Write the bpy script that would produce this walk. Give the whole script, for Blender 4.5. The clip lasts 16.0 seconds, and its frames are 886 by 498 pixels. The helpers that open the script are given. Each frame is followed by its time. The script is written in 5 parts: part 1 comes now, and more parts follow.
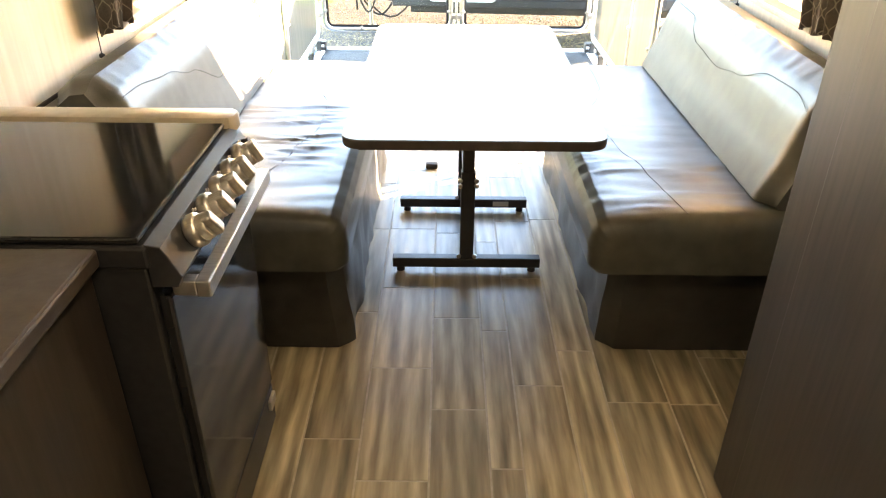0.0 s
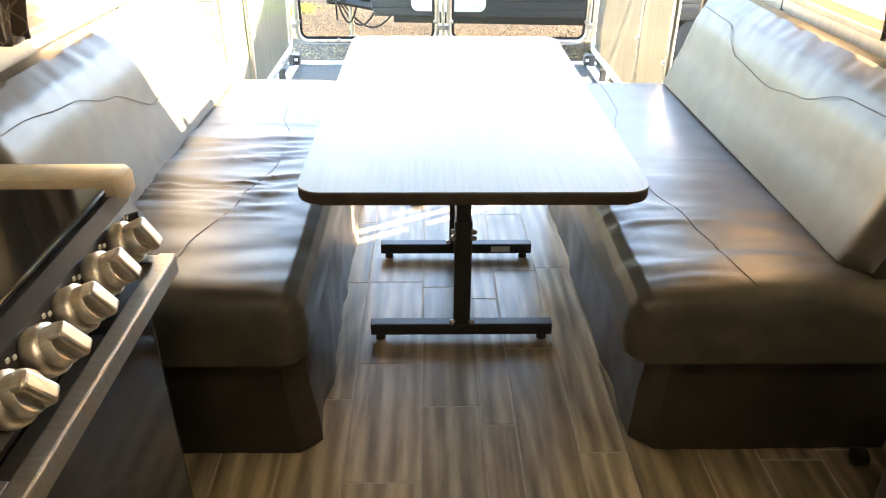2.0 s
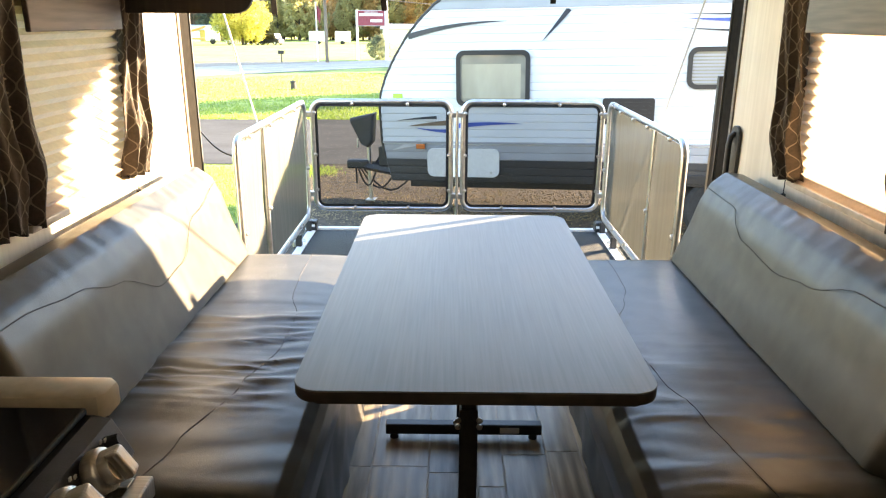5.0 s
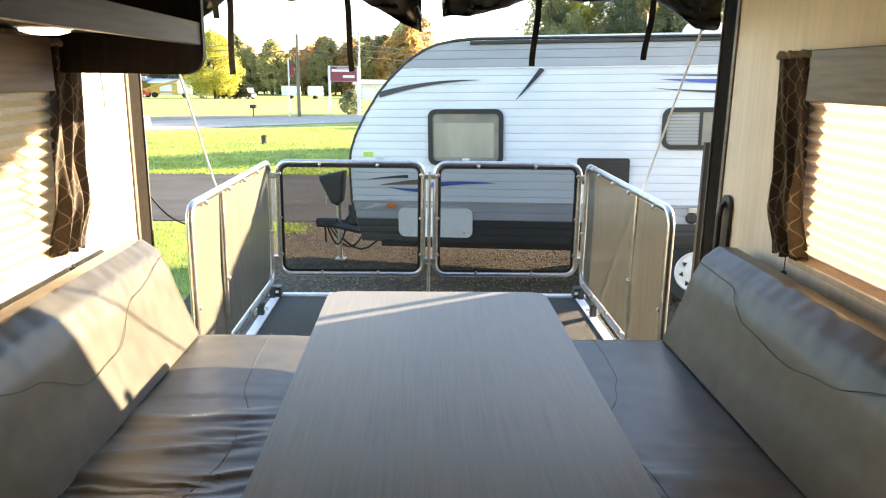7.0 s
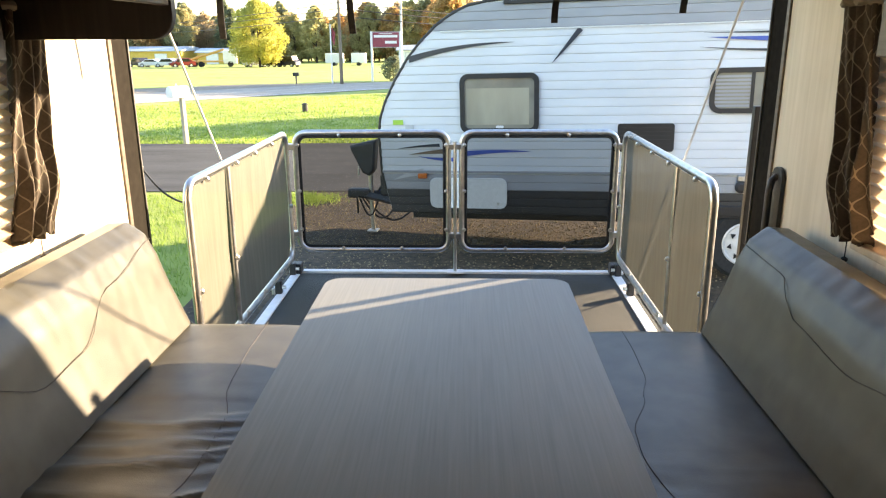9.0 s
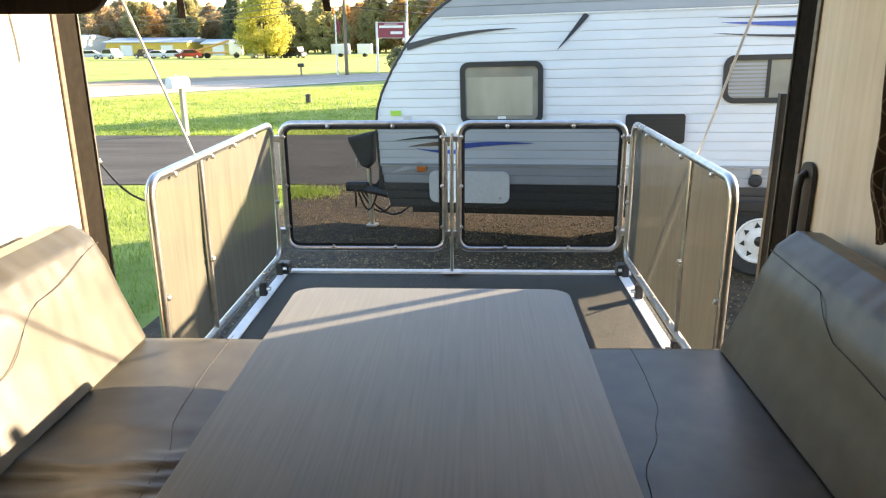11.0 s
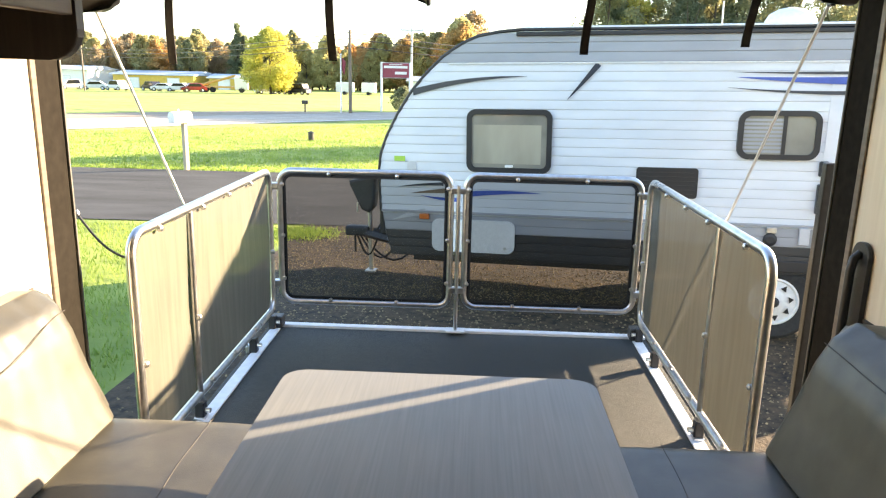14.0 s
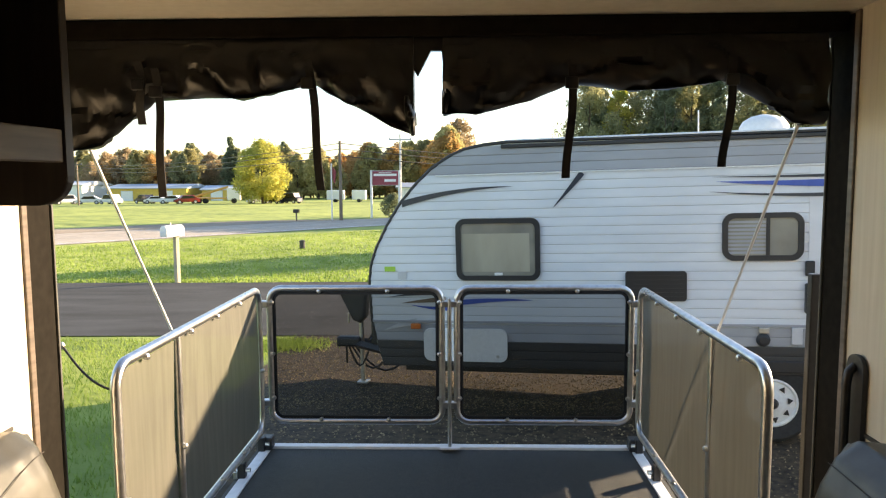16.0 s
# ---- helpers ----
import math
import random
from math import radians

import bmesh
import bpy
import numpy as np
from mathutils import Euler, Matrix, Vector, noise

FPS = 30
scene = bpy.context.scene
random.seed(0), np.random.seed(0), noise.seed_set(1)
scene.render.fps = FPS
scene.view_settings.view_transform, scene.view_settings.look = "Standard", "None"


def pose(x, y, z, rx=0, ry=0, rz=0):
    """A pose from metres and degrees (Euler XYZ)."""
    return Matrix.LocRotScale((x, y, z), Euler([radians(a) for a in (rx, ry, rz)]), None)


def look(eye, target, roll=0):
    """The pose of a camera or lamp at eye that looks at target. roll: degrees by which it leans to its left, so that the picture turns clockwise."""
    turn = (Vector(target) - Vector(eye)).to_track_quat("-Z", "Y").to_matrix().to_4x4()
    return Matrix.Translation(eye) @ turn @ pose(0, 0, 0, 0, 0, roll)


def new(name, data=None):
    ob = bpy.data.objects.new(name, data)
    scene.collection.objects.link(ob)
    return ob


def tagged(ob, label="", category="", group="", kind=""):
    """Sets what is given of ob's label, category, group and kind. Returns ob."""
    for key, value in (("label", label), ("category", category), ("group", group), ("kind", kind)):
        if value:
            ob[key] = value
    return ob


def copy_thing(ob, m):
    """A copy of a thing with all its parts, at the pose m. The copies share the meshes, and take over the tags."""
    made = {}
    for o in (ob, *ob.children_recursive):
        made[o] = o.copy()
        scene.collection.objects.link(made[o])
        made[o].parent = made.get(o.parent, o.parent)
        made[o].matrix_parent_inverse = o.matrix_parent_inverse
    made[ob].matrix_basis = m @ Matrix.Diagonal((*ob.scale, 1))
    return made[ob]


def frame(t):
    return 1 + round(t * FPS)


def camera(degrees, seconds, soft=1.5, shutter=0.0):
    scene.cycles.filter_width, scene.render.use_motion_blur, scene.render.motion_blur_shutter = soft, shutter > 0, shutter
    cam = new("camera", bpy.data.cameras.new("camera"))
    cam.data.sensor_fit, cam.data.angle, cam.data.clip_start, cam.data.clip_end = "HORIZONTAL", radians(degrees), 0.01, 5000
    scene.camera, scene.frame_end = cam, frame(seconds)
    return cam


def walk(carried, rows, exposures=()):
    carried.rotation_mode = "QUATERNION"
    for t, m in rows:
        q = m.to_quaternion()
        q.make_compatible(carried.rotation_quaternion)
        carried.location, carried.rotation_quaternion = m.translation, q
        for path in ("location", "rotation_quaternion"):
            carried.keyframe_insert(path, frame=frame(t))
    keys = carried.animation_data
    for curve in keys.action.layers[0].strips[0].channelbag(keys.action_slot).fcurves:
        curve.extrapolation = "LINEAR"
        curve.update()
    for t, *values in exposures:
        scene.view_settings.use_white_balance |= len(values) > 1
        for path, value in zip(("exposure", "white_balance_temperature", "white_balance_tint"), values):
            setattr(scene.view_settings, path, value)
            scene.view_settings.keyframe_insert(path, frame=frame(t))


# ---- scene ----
cam = camera(62.7, 16.0, soft=1.2)
PATH = [
    (0, (0.165, 0.05, 1.49), (0.165, 1.782, 0.49), 0.5),
    (0.2, (0.165, 0.33, 1.42), (0.18, 2.037, 0.378), 0.4),
    (0.5, (0.158, 0.506, 1.374), (0.195, 2.18, 0.28), 0.3),
    (1, (0.171, 0.574, 1.353), (0.195, 2.253, 0.268), -0.1),
    (1.5, (0.169, 0.592, 1.353), (0.206, 2.3, 0.313), 0.5),
    (2, (0.158, 0.591, 1.373), (0.193, 2.335, 0.396), 0.4),
    (2.5, (0.151, 0.593, 1.392), (0.166, 2.377, 0.487), 0.4),
    (3, (0.156, 0.597, 1.407), (0.165, 2.411, 0.567), 0.3),
    (3.5, (0.16, 0.607, 1.425), (0.173, 2.449, 0.647), 0.3),
    (4, (0.178, 0.622, 1.431), (0.176, 2.487, 0.709), -0.0),
    (4.5, (0.198, 0.638, 1.442), (0.192, 2.528, 0.786), 0.3),
    (5, (0.194, 0.659, 1.456), (0.18, 2.566, 0.853), 0.3),
    (7.5, (0.191, 1.002, 1.478), (0.263, 2.948, 1.022), 0.9),
    (8, (0.227, 1.075, 1.469), (0.291, 3.014, 0.985), 1.1),
    (8.5, (0.269, 1.149, 1.473), (0.27, 3.084, 0.969), 0.4),
    (9, (0.315, 1.196, 1.465), (0.254, 3.117, 0.912), -0.3),
    (11.3, (0.37, 1.514, 1.427), (0.291, 3.427, 0.849), -0.4),
    (11.5, (0.359, 1.533, 1.427), (0.303, 3.446, 0.846), -0.4),
    (12, (0.347, 1.572, 1.439), (0.31, 3.484, 0.853), -0.8),
    (12.5, (0.327, 1.646, 1.451), (0.313, 3.571, 0.906), -0.5),
    (13, (0.325, 1.691, 1.444), (0.308, 3.622, 0.922), -0.4),
    (13.5, (0.335, 1.722, 1.45), (0.285, 3.656, 0.94), 0.5),
    (14, (0.323, 1.731, 1.464), (0.248, 3.673, 0.991), 1.3),
    (14.5, (0.326, 1.739, 1.481), (0.241, 3.7, 1.097), 0.9),
    (15, (0.322, 1.736, 1.505), (0.249, 3.712, 1.206), 0.2),
    (15.5, (0.324, 1.743, 1.516), (0.255, 3.727, 1.271), -0.0),
    (16, (0.33, 1.747, 1.522), (0.273, 3.737, 1.326), -0.3),
]
EXPOSURES = [(0, 5.45, 7750, 16), (1.0, 5.45, 7750, 16), (1.5, 5.2, 7750, 16), (2.0, 5.0, 7600, 16), (3.0, 4.53, 7400, 16), (3.5, 4.22, 7300, 16), (4.3, 3.8, 7300, 16), (5.0, 3.48, 7300, 16), (7.5, 2.72, 7300, 16), (9.0, 2.62, 7300, 16), (11.5, 2.5, 7300, 16), (12.5, 2.75, 7300, 16), (13.5, 2.78, 7300, 16), (14.5, 2.5, 7300, 16), (16.0, 1.83, 7300, 16)]
walk(cam, [(t, look(eye, target, roll)) for t, eye, target, roll in PATH], EXPOSURES)

# ---- world and sun ----
SUN_DIR = Vector((1.0, 0.56, 0.305)).normalized()
world = bpy.data.worlds.new("sky")
scene.world = world
world.use_nodes = True
wn = world.node_tree
sky = wn.nodes.new("ShaderNodeTexSky")
sky.sky_type = "NISHITA"
sky.sun_disc = False
sky.sun_elevation = math.asin(SUN_DIR.z)
sky.sun_rotation = math.atan2(SUN_DIR.x, SUN_DIR.y)
sky.dust_density = 0.4
sky.ozone_density = 2.0
wn.links.new(sky.outputs["Color"], wn.nodes["Background"].inputs["Color"])
wn.nodes["Background"].inputs["Strength"].default_value = 0.12
sun = new("sun", bpy.data.lights.new("sun", "SUN"))
sun.data.energy = 5.0
sun.data.angle = radians(0.6)
sun.data.color = (1.0, 0.82, 0.58)
sun.matrix_world = look((30, 18, 12), (30 - SUN_DIR.x, 18 - SUN_DIR.y, 12 - SUN_DIR.z))


# ---- materials ----
def material(name, low, high, scale=20.0, stretch=(1, 1, 1), rough=0.5, metal=0.0, bump=0.1, fine=0.0, vary=0.0, spread=0.08, detail=5.0, specular=0.5):
    """A surface of two colours mixed by noise at two scales, with relief; vary: change of value from piece to piece."""
    m = bpy.data.materials.new(name)
    m.use_nodes = True
    n, l = m.node_tree.nodes, m.node_tree.links
    bsdf = n["Principled BSDF"]
    tc, mp = n.new("ShaderNodeTexCoord"), n.new("ShaderNodeMapping")
    mp.inputs["Scale"].default_value = stretch
    mp.inputs["Location"].default_value = (3.7, 1.3, 5.1)
    l.new(tc.outputs["Object"], mp.inputs["Vector"])
    a, b = n.new("ShaderNodeTexNoise"), n.new("ShaderNodeTexNoise")
    a.inputs["Scale"].default_value, a.inputs["Detail"].default_value = scale, detail
    b.inputs["Scale"].default_value, b.inputs["Detail"].default_value = scale * 0.13, 3
    l.new(mp.outputs["Vector"], a.inputs["Vector"])
    l.new(tc.outputs["Object"], b.inputs["Vector"])
    add = n.new("ShaderNodeMath")
    add.operation = "MULTIPLY_ADD"
    l.new(b.outputs["Fac"], add.inputs[0])
    add.inputs[1].default_value = 0.6
    l.new(a.outputs["Fac"], add.inputs[2])
    ramp = n.new("ShaderNodeValToRGB")
    ramp.color_ramp.elements[0].position, ramp.color_ramp.elements[1].position = 0.55, 1.05
    ramp.color_ramp.elements[0].color, ramp.color_ramp.elements[1].color = (*low, 1), (*high, 1)
    l.new(add.outputs[0], ramp.inputs["Fac"])
    colour = ramp.outputs["Color"]
    if vary:
        info, hsv, mr = n.new("ShaderNodeObjectInfo"), n.new("ShaderNodeHueSaturation"), n.new("ShaderNodeMapRange")
        mr.inputs["To Min"].default_value, mr.inputs["To Max"].default_value = 1 - vary, 1 + vary
        l.new(info.outputs["Random"], mr.inputs["Value"])
        l.new(mr.outputs["Result"], hsv.inputs["Value"])
        l.new(colour, hsv.inputs["Color"])
        colour = hsv.outputs["Color"]
        shift = n.new("ShaderNodeVectorMath")
        shift.operation = "ADD"
        mul = n.new("ShaderNodeMath")
        mul.operation = "MULTIPLY"
        mul.inputs[1].default_value = 37.0
        l.new(info.outputs["Random"], mul.inputs[0])
        l.new(mp.outputs["Vector"], shift.inputs[0])
        l.new(mul.outputs[0], shift.inputs[1])
        l.new(shift.outputs["Vector"], a.inputs["Vector"])
    l.new(colour, bsdf.inputs["Base Color"])
    rr = n.new("ShaderNodeMapRange")
    rr.inputs["To Min"].default_value, rr.inputs["To Max"].default_value = max(0.03, rough - spread), min(1, rough + spread)
    l.new(b.outputs["Fac"], rr.inputs["Value"])
    l.new(rr.outputs["Result"], bsdf.inputs["Roughness"])
    bsdf.inputs["Metallic"].default_value = metal
    bsdf.inputs["Specular IOR Level"].default_value = specular
    if bump:
        bp = n.new("ShaderNodeBump")
        bp.inputs["Strength"].default_value, bp.inputs["Distance"].default_value = bump, 0.01
        h = a.outputs["Fac"]
        if fine:
            c = n.new("ShaderNodeTexNoise")
            c.inputs["Scale"].default_value = fine
            l.new(tc.outputs["Object"], c.inputs["Vector"])
            h = c.outputs["Fac"]
        l.new(h, bp.inputs["Height"])
        l.new(bp.outputs["Normal"], bsdf.inputs["Normal"])
    return m


def cloth_through(name, colour, clear, glow=0.0, inside=None, scale=60, stretch=(1, 1, 1)):
    """A thin woven sheet: lets a share of the light straight through, and some of it diffused."""
    m = material(name, [c * 0.72 for c in colour], colour, scale, stretch, 0.8, bump=0.15, fine=900)
    n, l = m.node_tree.nodes, m.node_tree.links
    bsdf, out = n["Principled BSDF"], n["Material Output"]
    last = bsdf.outputs["BSDF"]
    if glow:
        tr, mix = n.new("ShaderNodeBsdfTranslucent"), n.new("ShaderNodeMixShader")
        tr.inputs["Color"].default_value = (*(inside or colour), 1)
        mix.inputs["Fac"].default_value = glow
        l.new(last, mix.inputs[1]), l.new(tr.outputs["BSDF"], mix.inputs[2])
        last = mix.outputs["Shader"]
    if clear:
        tp, mix = n.new("ShaderNodeBsdfTransparent"), n.new("ShaderNodeMixShader")
        mix.inputs["Fac"].default_value = clear
        l.new(last, mix.inputs[1]), l.new(tp.outputs["BSDF"], mix.inputs[2])
        last = mix.outputs["Shader"]
    l.new(last, out.inputs["Surface"])
    return m


def glass_material(name, tint, rough=0.0, clear=0.85):
    m = bpy.data.materials.new(name)
    m.use_nodes = True
    n, l = m.node_tree.nodes, m.node_tree.links
    b, out = n["Principled BSDF"], n["Material Output"]
    b.inputs["Base Color"].default_value, b.inputs["Roughness"].default_value = (*tint, 1), 0.03
    tp, mix = n.new("ShaderNodeBsdfTransparent"), n.new("ShaderNodeMixShader")
    tp.inputs["Color"].default_value = (*[min(1, 0.5 + t) for t in tint], 1)
    mix.inputs["Fac"].default_value = clear
    l.new(b.outputs["BSDF"], mix.inputs[1]), l.new(tp.outputs["BSDF"], mix.inputs[2])
    l.new(mix.outputs["Shader"], out.inputs["Surface"])
    return m


def ogee_material(name):
    """Dark curtain cloth with a pale woven ogee lattice."""
    m = material(name, (0.06, 0.047, 0.036), (0.09, 0.072, 0.055), 120, rough=0.85, bump=0.2, fine=700)
    n, l = m.node_tree.nodes, m.node_tree.links
    ramp = [x for x in n if x.type == "VALTORGB"][0]
    tc, sep = n.new("ShaderNodeTexCoord"), n.new("ShaderNodeSeparateXYZ")
    l.new(tc.outputs["UV"], sep.inputs["Vector"])

    def math_node(op, a, b=None):
        x = n.new("ShaderNodeMath")
        x.operation = op
        for i, v in enumerate((a, b)):
            if isinstance(v, (int, float)):
                x.inputs[i].default_value = v
            elif v is not None:
                l.new(v, x.inputs[i])
        return x.outputs[0]

    wave = math_node("MULTIPLY", math_node("SINE", math_node("MULTIPLY", sep.outputs["Y"], 2 * math.pi / 0.082)), 0.25)
    a = math_node("MULTIPLY", sep.outputs["X"], 1 / 0.037)
    near = []
    for op, off in (("ADD", 0.0), ("SUBTRACT", 0.5)):
        f = math_node("FRACT", math_node("ADD", math_node(op, a, wave), off))
        near.append(math_node("ABSOLUTE", math_node("SUBTRACT", f, 0.5)))
    line = math_node("LESS_THAN", math_node("MINIMUM", near[0], near[1]), 0.042)
    mix = n.new("ShaderNodeMix")
    mix.data_type = "RGBA"
    l.new(line, mix.inputs["Factor"])
    l.new(ramp.outputs["Color"], mix.inputs["A"])
    mix.inputs["B"].default_value = (0.24, 0.21, 0.16, 1)
    l.new(mix.outputs["Result"], n["Principled BSDF"].inputs["Base Color"])
    return m


def glow_material(name, colour, strength):
    m = bpy.data.materials.new(name)
    m.use_nodes = True
    b = m.node_tree.nodes["Principled BSDF"]
    b.inputs["Base Color"].default_value = (0.8, 0.8, 0.78, 1)
    b.inputs["Emission Color"].default_value, b.inputs["Emission Strength"].default_value = (*colour, 1), strength
    return m


PLANK = material("floor_plank", (0.155, 0.124, 0.077), (0.475, 0.405, 0.27), 7, (5, 0.5, 1), 0.33, bump=0.06, vary=0.22, detail=9)


def add_grain(m, scale, low):
    """Cathedral figure across the boards: distorted rings that differ from board to board."""
    n, l = m.node_tree.nodes, m.node_tree.links
    bsdf = n["Principled BSDF"]
    colour = bsdf.inputs["Base Color"].links[0].from_socket
    vec = [x for x in n if x.type == "TEX_NOISE"][0].inputs["Vector"].links[0].from_socket
    wave = n.new("ShaderNodeTexWave")
    wave.name = "grain_wave"
    wave.inputs["Scale"].default_value, wave.inputs["Distortion"].default_value = scale, 7.0
    wave.inputs["Detail"].default_value, wave.inputs["Detail Scale"].default_value = 3.0, 1.3
    l.new(vec, wave.inputs["Vector"])
    mr, mix = n.new("ShaderNodeMapRange"), n.new("ShaderNodeVectorMath")
    mr.inputs["To Min"].default_value, mr.inputs["To Max"].default_value = low, 1.12
    mix.operation = "SCALE"
    l.new(wave.outputs["Fac"], mr.inputs["Value"])
    l.new(colour, mix.inputs[0])
    l.new(mr.outputs["Result"], mix.inputs["Scale"])
    l.new(mix.outputs["Vector"], bsdf.inputs["Base Color"])


add_grain(PLANK, 1.1, 0.66)
GROUT = material("floor_joint", (0.34, 0.29, 0.22), (0.45, 0.4, 0.31), 40, rough=0.6, bump=0.05)
WALL = material("wall_panel", (0.66, 0.6, 0.48), (0.78, 0.72, 0.6), 45, (1, 1, 0.04), 0.55, bump=0.05)
CEIL = material("ceiling_panel", (0.7, 0.66, 0.56), (0.78, 0.74, 0.64), 30, rough=0.6, bump=0.05)
LEATHER = material("vinyl_leather", (0.0475, 0.0455, 0.0355), (0.079, 0.0755, 0.059), 14, rough=0.37, bump=0.07, fine=340, spread=0.05, specular=0.5)
SKIRT = material("vinyl_skirt", (0.02, 0.0175, 0.014), (0.038, 0.034, 0.028), 14, rough=0.42, bump=0.12, fine=260)
SEAM = material("seam_thread", (0.035, 0.03, 0.025), (0.06, 0.053, 0.045), 80, rough=0.7)
TABLE = material("grey_wood_laminate", (0.168, 0.174, 0.168), (0.213, 0.218, 0.209), 22, (7, 0.16, 1), 0.36, bump=0, detail=8, spread=0.02, specular=0.4)
EDGE = material("brown_edge_band", (0.04, 0.03, 0.025), (0.07, 0.055, 0.045), 30, rough=0.4)
BLACK = material("black_powder_coat", (0.012, 0.012, 0.014), (0.022, 0.022, 0.024), 60, rough=0.42, bump=0.08, fine=500)
RUBBER = material("black_rubber", (0.012, 0.012, 0.012), (0.03, 0.03, 0.03), 40, rough=0.75)
ALU = material("aluminium_tube", (0.55, 0.55, 0.55), (0.75, 0.75, 0.74), 30, (1, 1, 1), 0.3, 1.0, 0.03, fine=300)
STRIP = material("white_edge_strip", (0.74, 0.75, 0.76), (0.86, 0.87, 0.88), 25, rough=0.4, bump=0.05)
STEEL = material("brushed_steel", (0.5, 0.48, 0.45), (0.68, 0.66, 0.62), 30, (1, 12, 1), 0.4, 1.0, 0.03)
DECK = material("ramp_deck", (0.012, 0.0168, 0.0185), (0.053, 0.058, 0.056), 190, rough=0.62, bump=0.5, fine=420)
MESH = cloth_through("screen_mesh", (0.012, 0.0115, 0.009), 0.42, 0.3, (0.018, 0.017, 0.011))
# side screens: denser weave, with the sunlit look put into a paler colour
SIDE_MESH = cloth_through("dense_sunlit_mesh", (0.23, 0.225, 0.18), 0.08, 0.45, (0.028, 0.0268, 0.02), 30, (1, 1, 0.07))
JAMB = material("matte_black_liner", (0.012, 0.0105, 0.0085), (0.02, 0.0175, 0.014), 30, rough=0.95, bump=0.05, specular=0.05)
HEM = material("black_hem", (0.01, 0.01, 0.011), (0.02, 0.02, 0.02), 80, rough=0.7)
ROLL = material("rolled_vinyl", (0.005, 0.005, 0.005), (0.01, 0.0095, 0.009), 10, rough=0.34, bump=0.2, spread=0.1)
DARKWOOD = material("dark_wood", (0.014, 0.0105, 0.008), (0.036, 0.027, 0.021), 8, (8, 8, 0.6), 0.45, bump=0.05)
RAILWOOD = material("grey_brown_wood", (0.1, 0.078, 0.06), (0.19, 0.15, 0.12), 8, (1, 0.6, 8), 0.45, bump=0.04)
COUNTER = material("beige_laminate", (0.46, 0.4, 0.3), (0.6, 0.53, 0.42), 30, rough=0.35, bump=0.02)
GLOSS = material("black_glass", (0.012, 0.012, 0.013), (0.02, 0.02, 0.021), 5, rough=0.08, bump=0, spread=0.03)
BLIND = cloth_through("pleated_blind", (0.74, 0.6, 0.45), 0.0, 0.52)
CURTAIN = ogee_material("ogee_curtain")
WHITE = material("white_plastic", (0.7, 0.7, 0.69), (0.82, 0.82, 0.8), 30, rough=0.4)
SIDING = material("white_siding", (0.63, 0.66, 0.69), (0.74, 0.76, 0.78), 6, (0.3, 1, 1), 0.38, bump=0.03)
GREYSIDE = material("grey_siding", (0.3, 0.31, 0.33), (0.38, 0.39, 0.41), 6, (0.3, 1, 1), 0.4, bump=0.03)
BLACKSIDE = material("black_siding", (0.012, 0.012, 0.013), (0.026, 0.026, 0.028), 6, (0.3, 1, 1), 0.45, bump=0.03)
BLUE = material("blue_decal", (0.03, 0.08, 0.36), (0.05, 0.11, 0.46), 10, rough=0.35, bump=0)
NAVY = material("dark_slate_decal", (0.02, 0.026, 0.04), (0.035, 0.042, 0.06), 10, rough=0.35, bump=0)
SILVER = material("silver_decal", (0.5, 0.51, 0.53), (0.6, 0.61, 0.62), 10, rough=0.3, bump=0)
BRONZE = material("bronze_decal", (0.16, 0.11, 0.07), (0.22, 0.15, 0.1), 10, rough=0.35, bump=0)
ORANGE = material("orange_lens", (0.7, 0.16, 0.03), (0.8, 0.22, 0.04), 20, rough=0.2, bump=0)
LIME = material("lime_sticker", (0.35, 0.6, 0.05), (0.4, 0.65, 0.08), 20, rough=0.5, bump=0)
PANE = glass_material("window_glass", (0.4, 0.4, 0.4))
DIM = material("dim_window", (0.2, 0.19, 0.16), (0.36, 0.34, 0.28), 3, rough=0.12, bump=0)
TYRE = material("tyre_rubber", (0.015, 0.015, 0.015), (0.03, 0.03, 0.03), 30, rough=0.8)
GRASS = material("lawn", (0.115, 0.185, 0.028), (0.38, 0.44, 0.095), 0.9, rough=0.9, bump=0.6, fine=30, detail=9)
GRAVEL = material("gravel_lot", (0.005, 0.004, 0.003), (0.085, 0.06, 0.035), 13, rough=0.9, bump=0.9, detail=9, fine=45)
STONE = material("loose_stone", (0.04, 0.032, 0.02), (0.32, 0.25, 0.14), 30, rough=0.85)
ASPHALT = material("asphalt", (0.009, 0.0105, 0.012), (0.043, 0.047, 0.05), 1.3, (0.5, 1.6, 1), rough=0.9, detail=9, bump=0.3, fine=90)
ROADM = material("road_surface", (0.34, 0.295, 0.24), (0.46, 0.405, 0.335), 2, rough=0.9, bump=0.2, fine=60)
LIP = material("dull_metal_lip", (0.07, 0.072, 0.064), (0.1, 0.1, 0.09), 20, rough=0.6, bump=0.05)
PALEWOOD = material("pale_post_wood", (0.34, 0.29, 0.2), (0.5, 0.43, 0.31), 12, (1, 1, 0.1), 0.8, bump=0.2)
TRUCKPAINT = material("truck_paint", (0.55, 0.3, 0.06), (0.64, 0.38, 0.1), 6, rough=0.4, bump=0)
CABRAIL = material("cabinet_rail_wood", (0.05, 0.04, 0.032), (0.105, 0.085, 0.068), 8, (1, 0.6, 8), 0.45, bump=0.04)
SHADE = material("window_shade", (0.3, 0.275, 0.21), (0.44, 0.41, 0.32), 4, (1, 1, 0.3), 0.2, bump=0)
SHOULDER = material("tan_gravel", (0.24, 0.19, 0.14), (0.36, 0.29, 0.21), 3, rough=0.95, bump=0.3, fine=60)
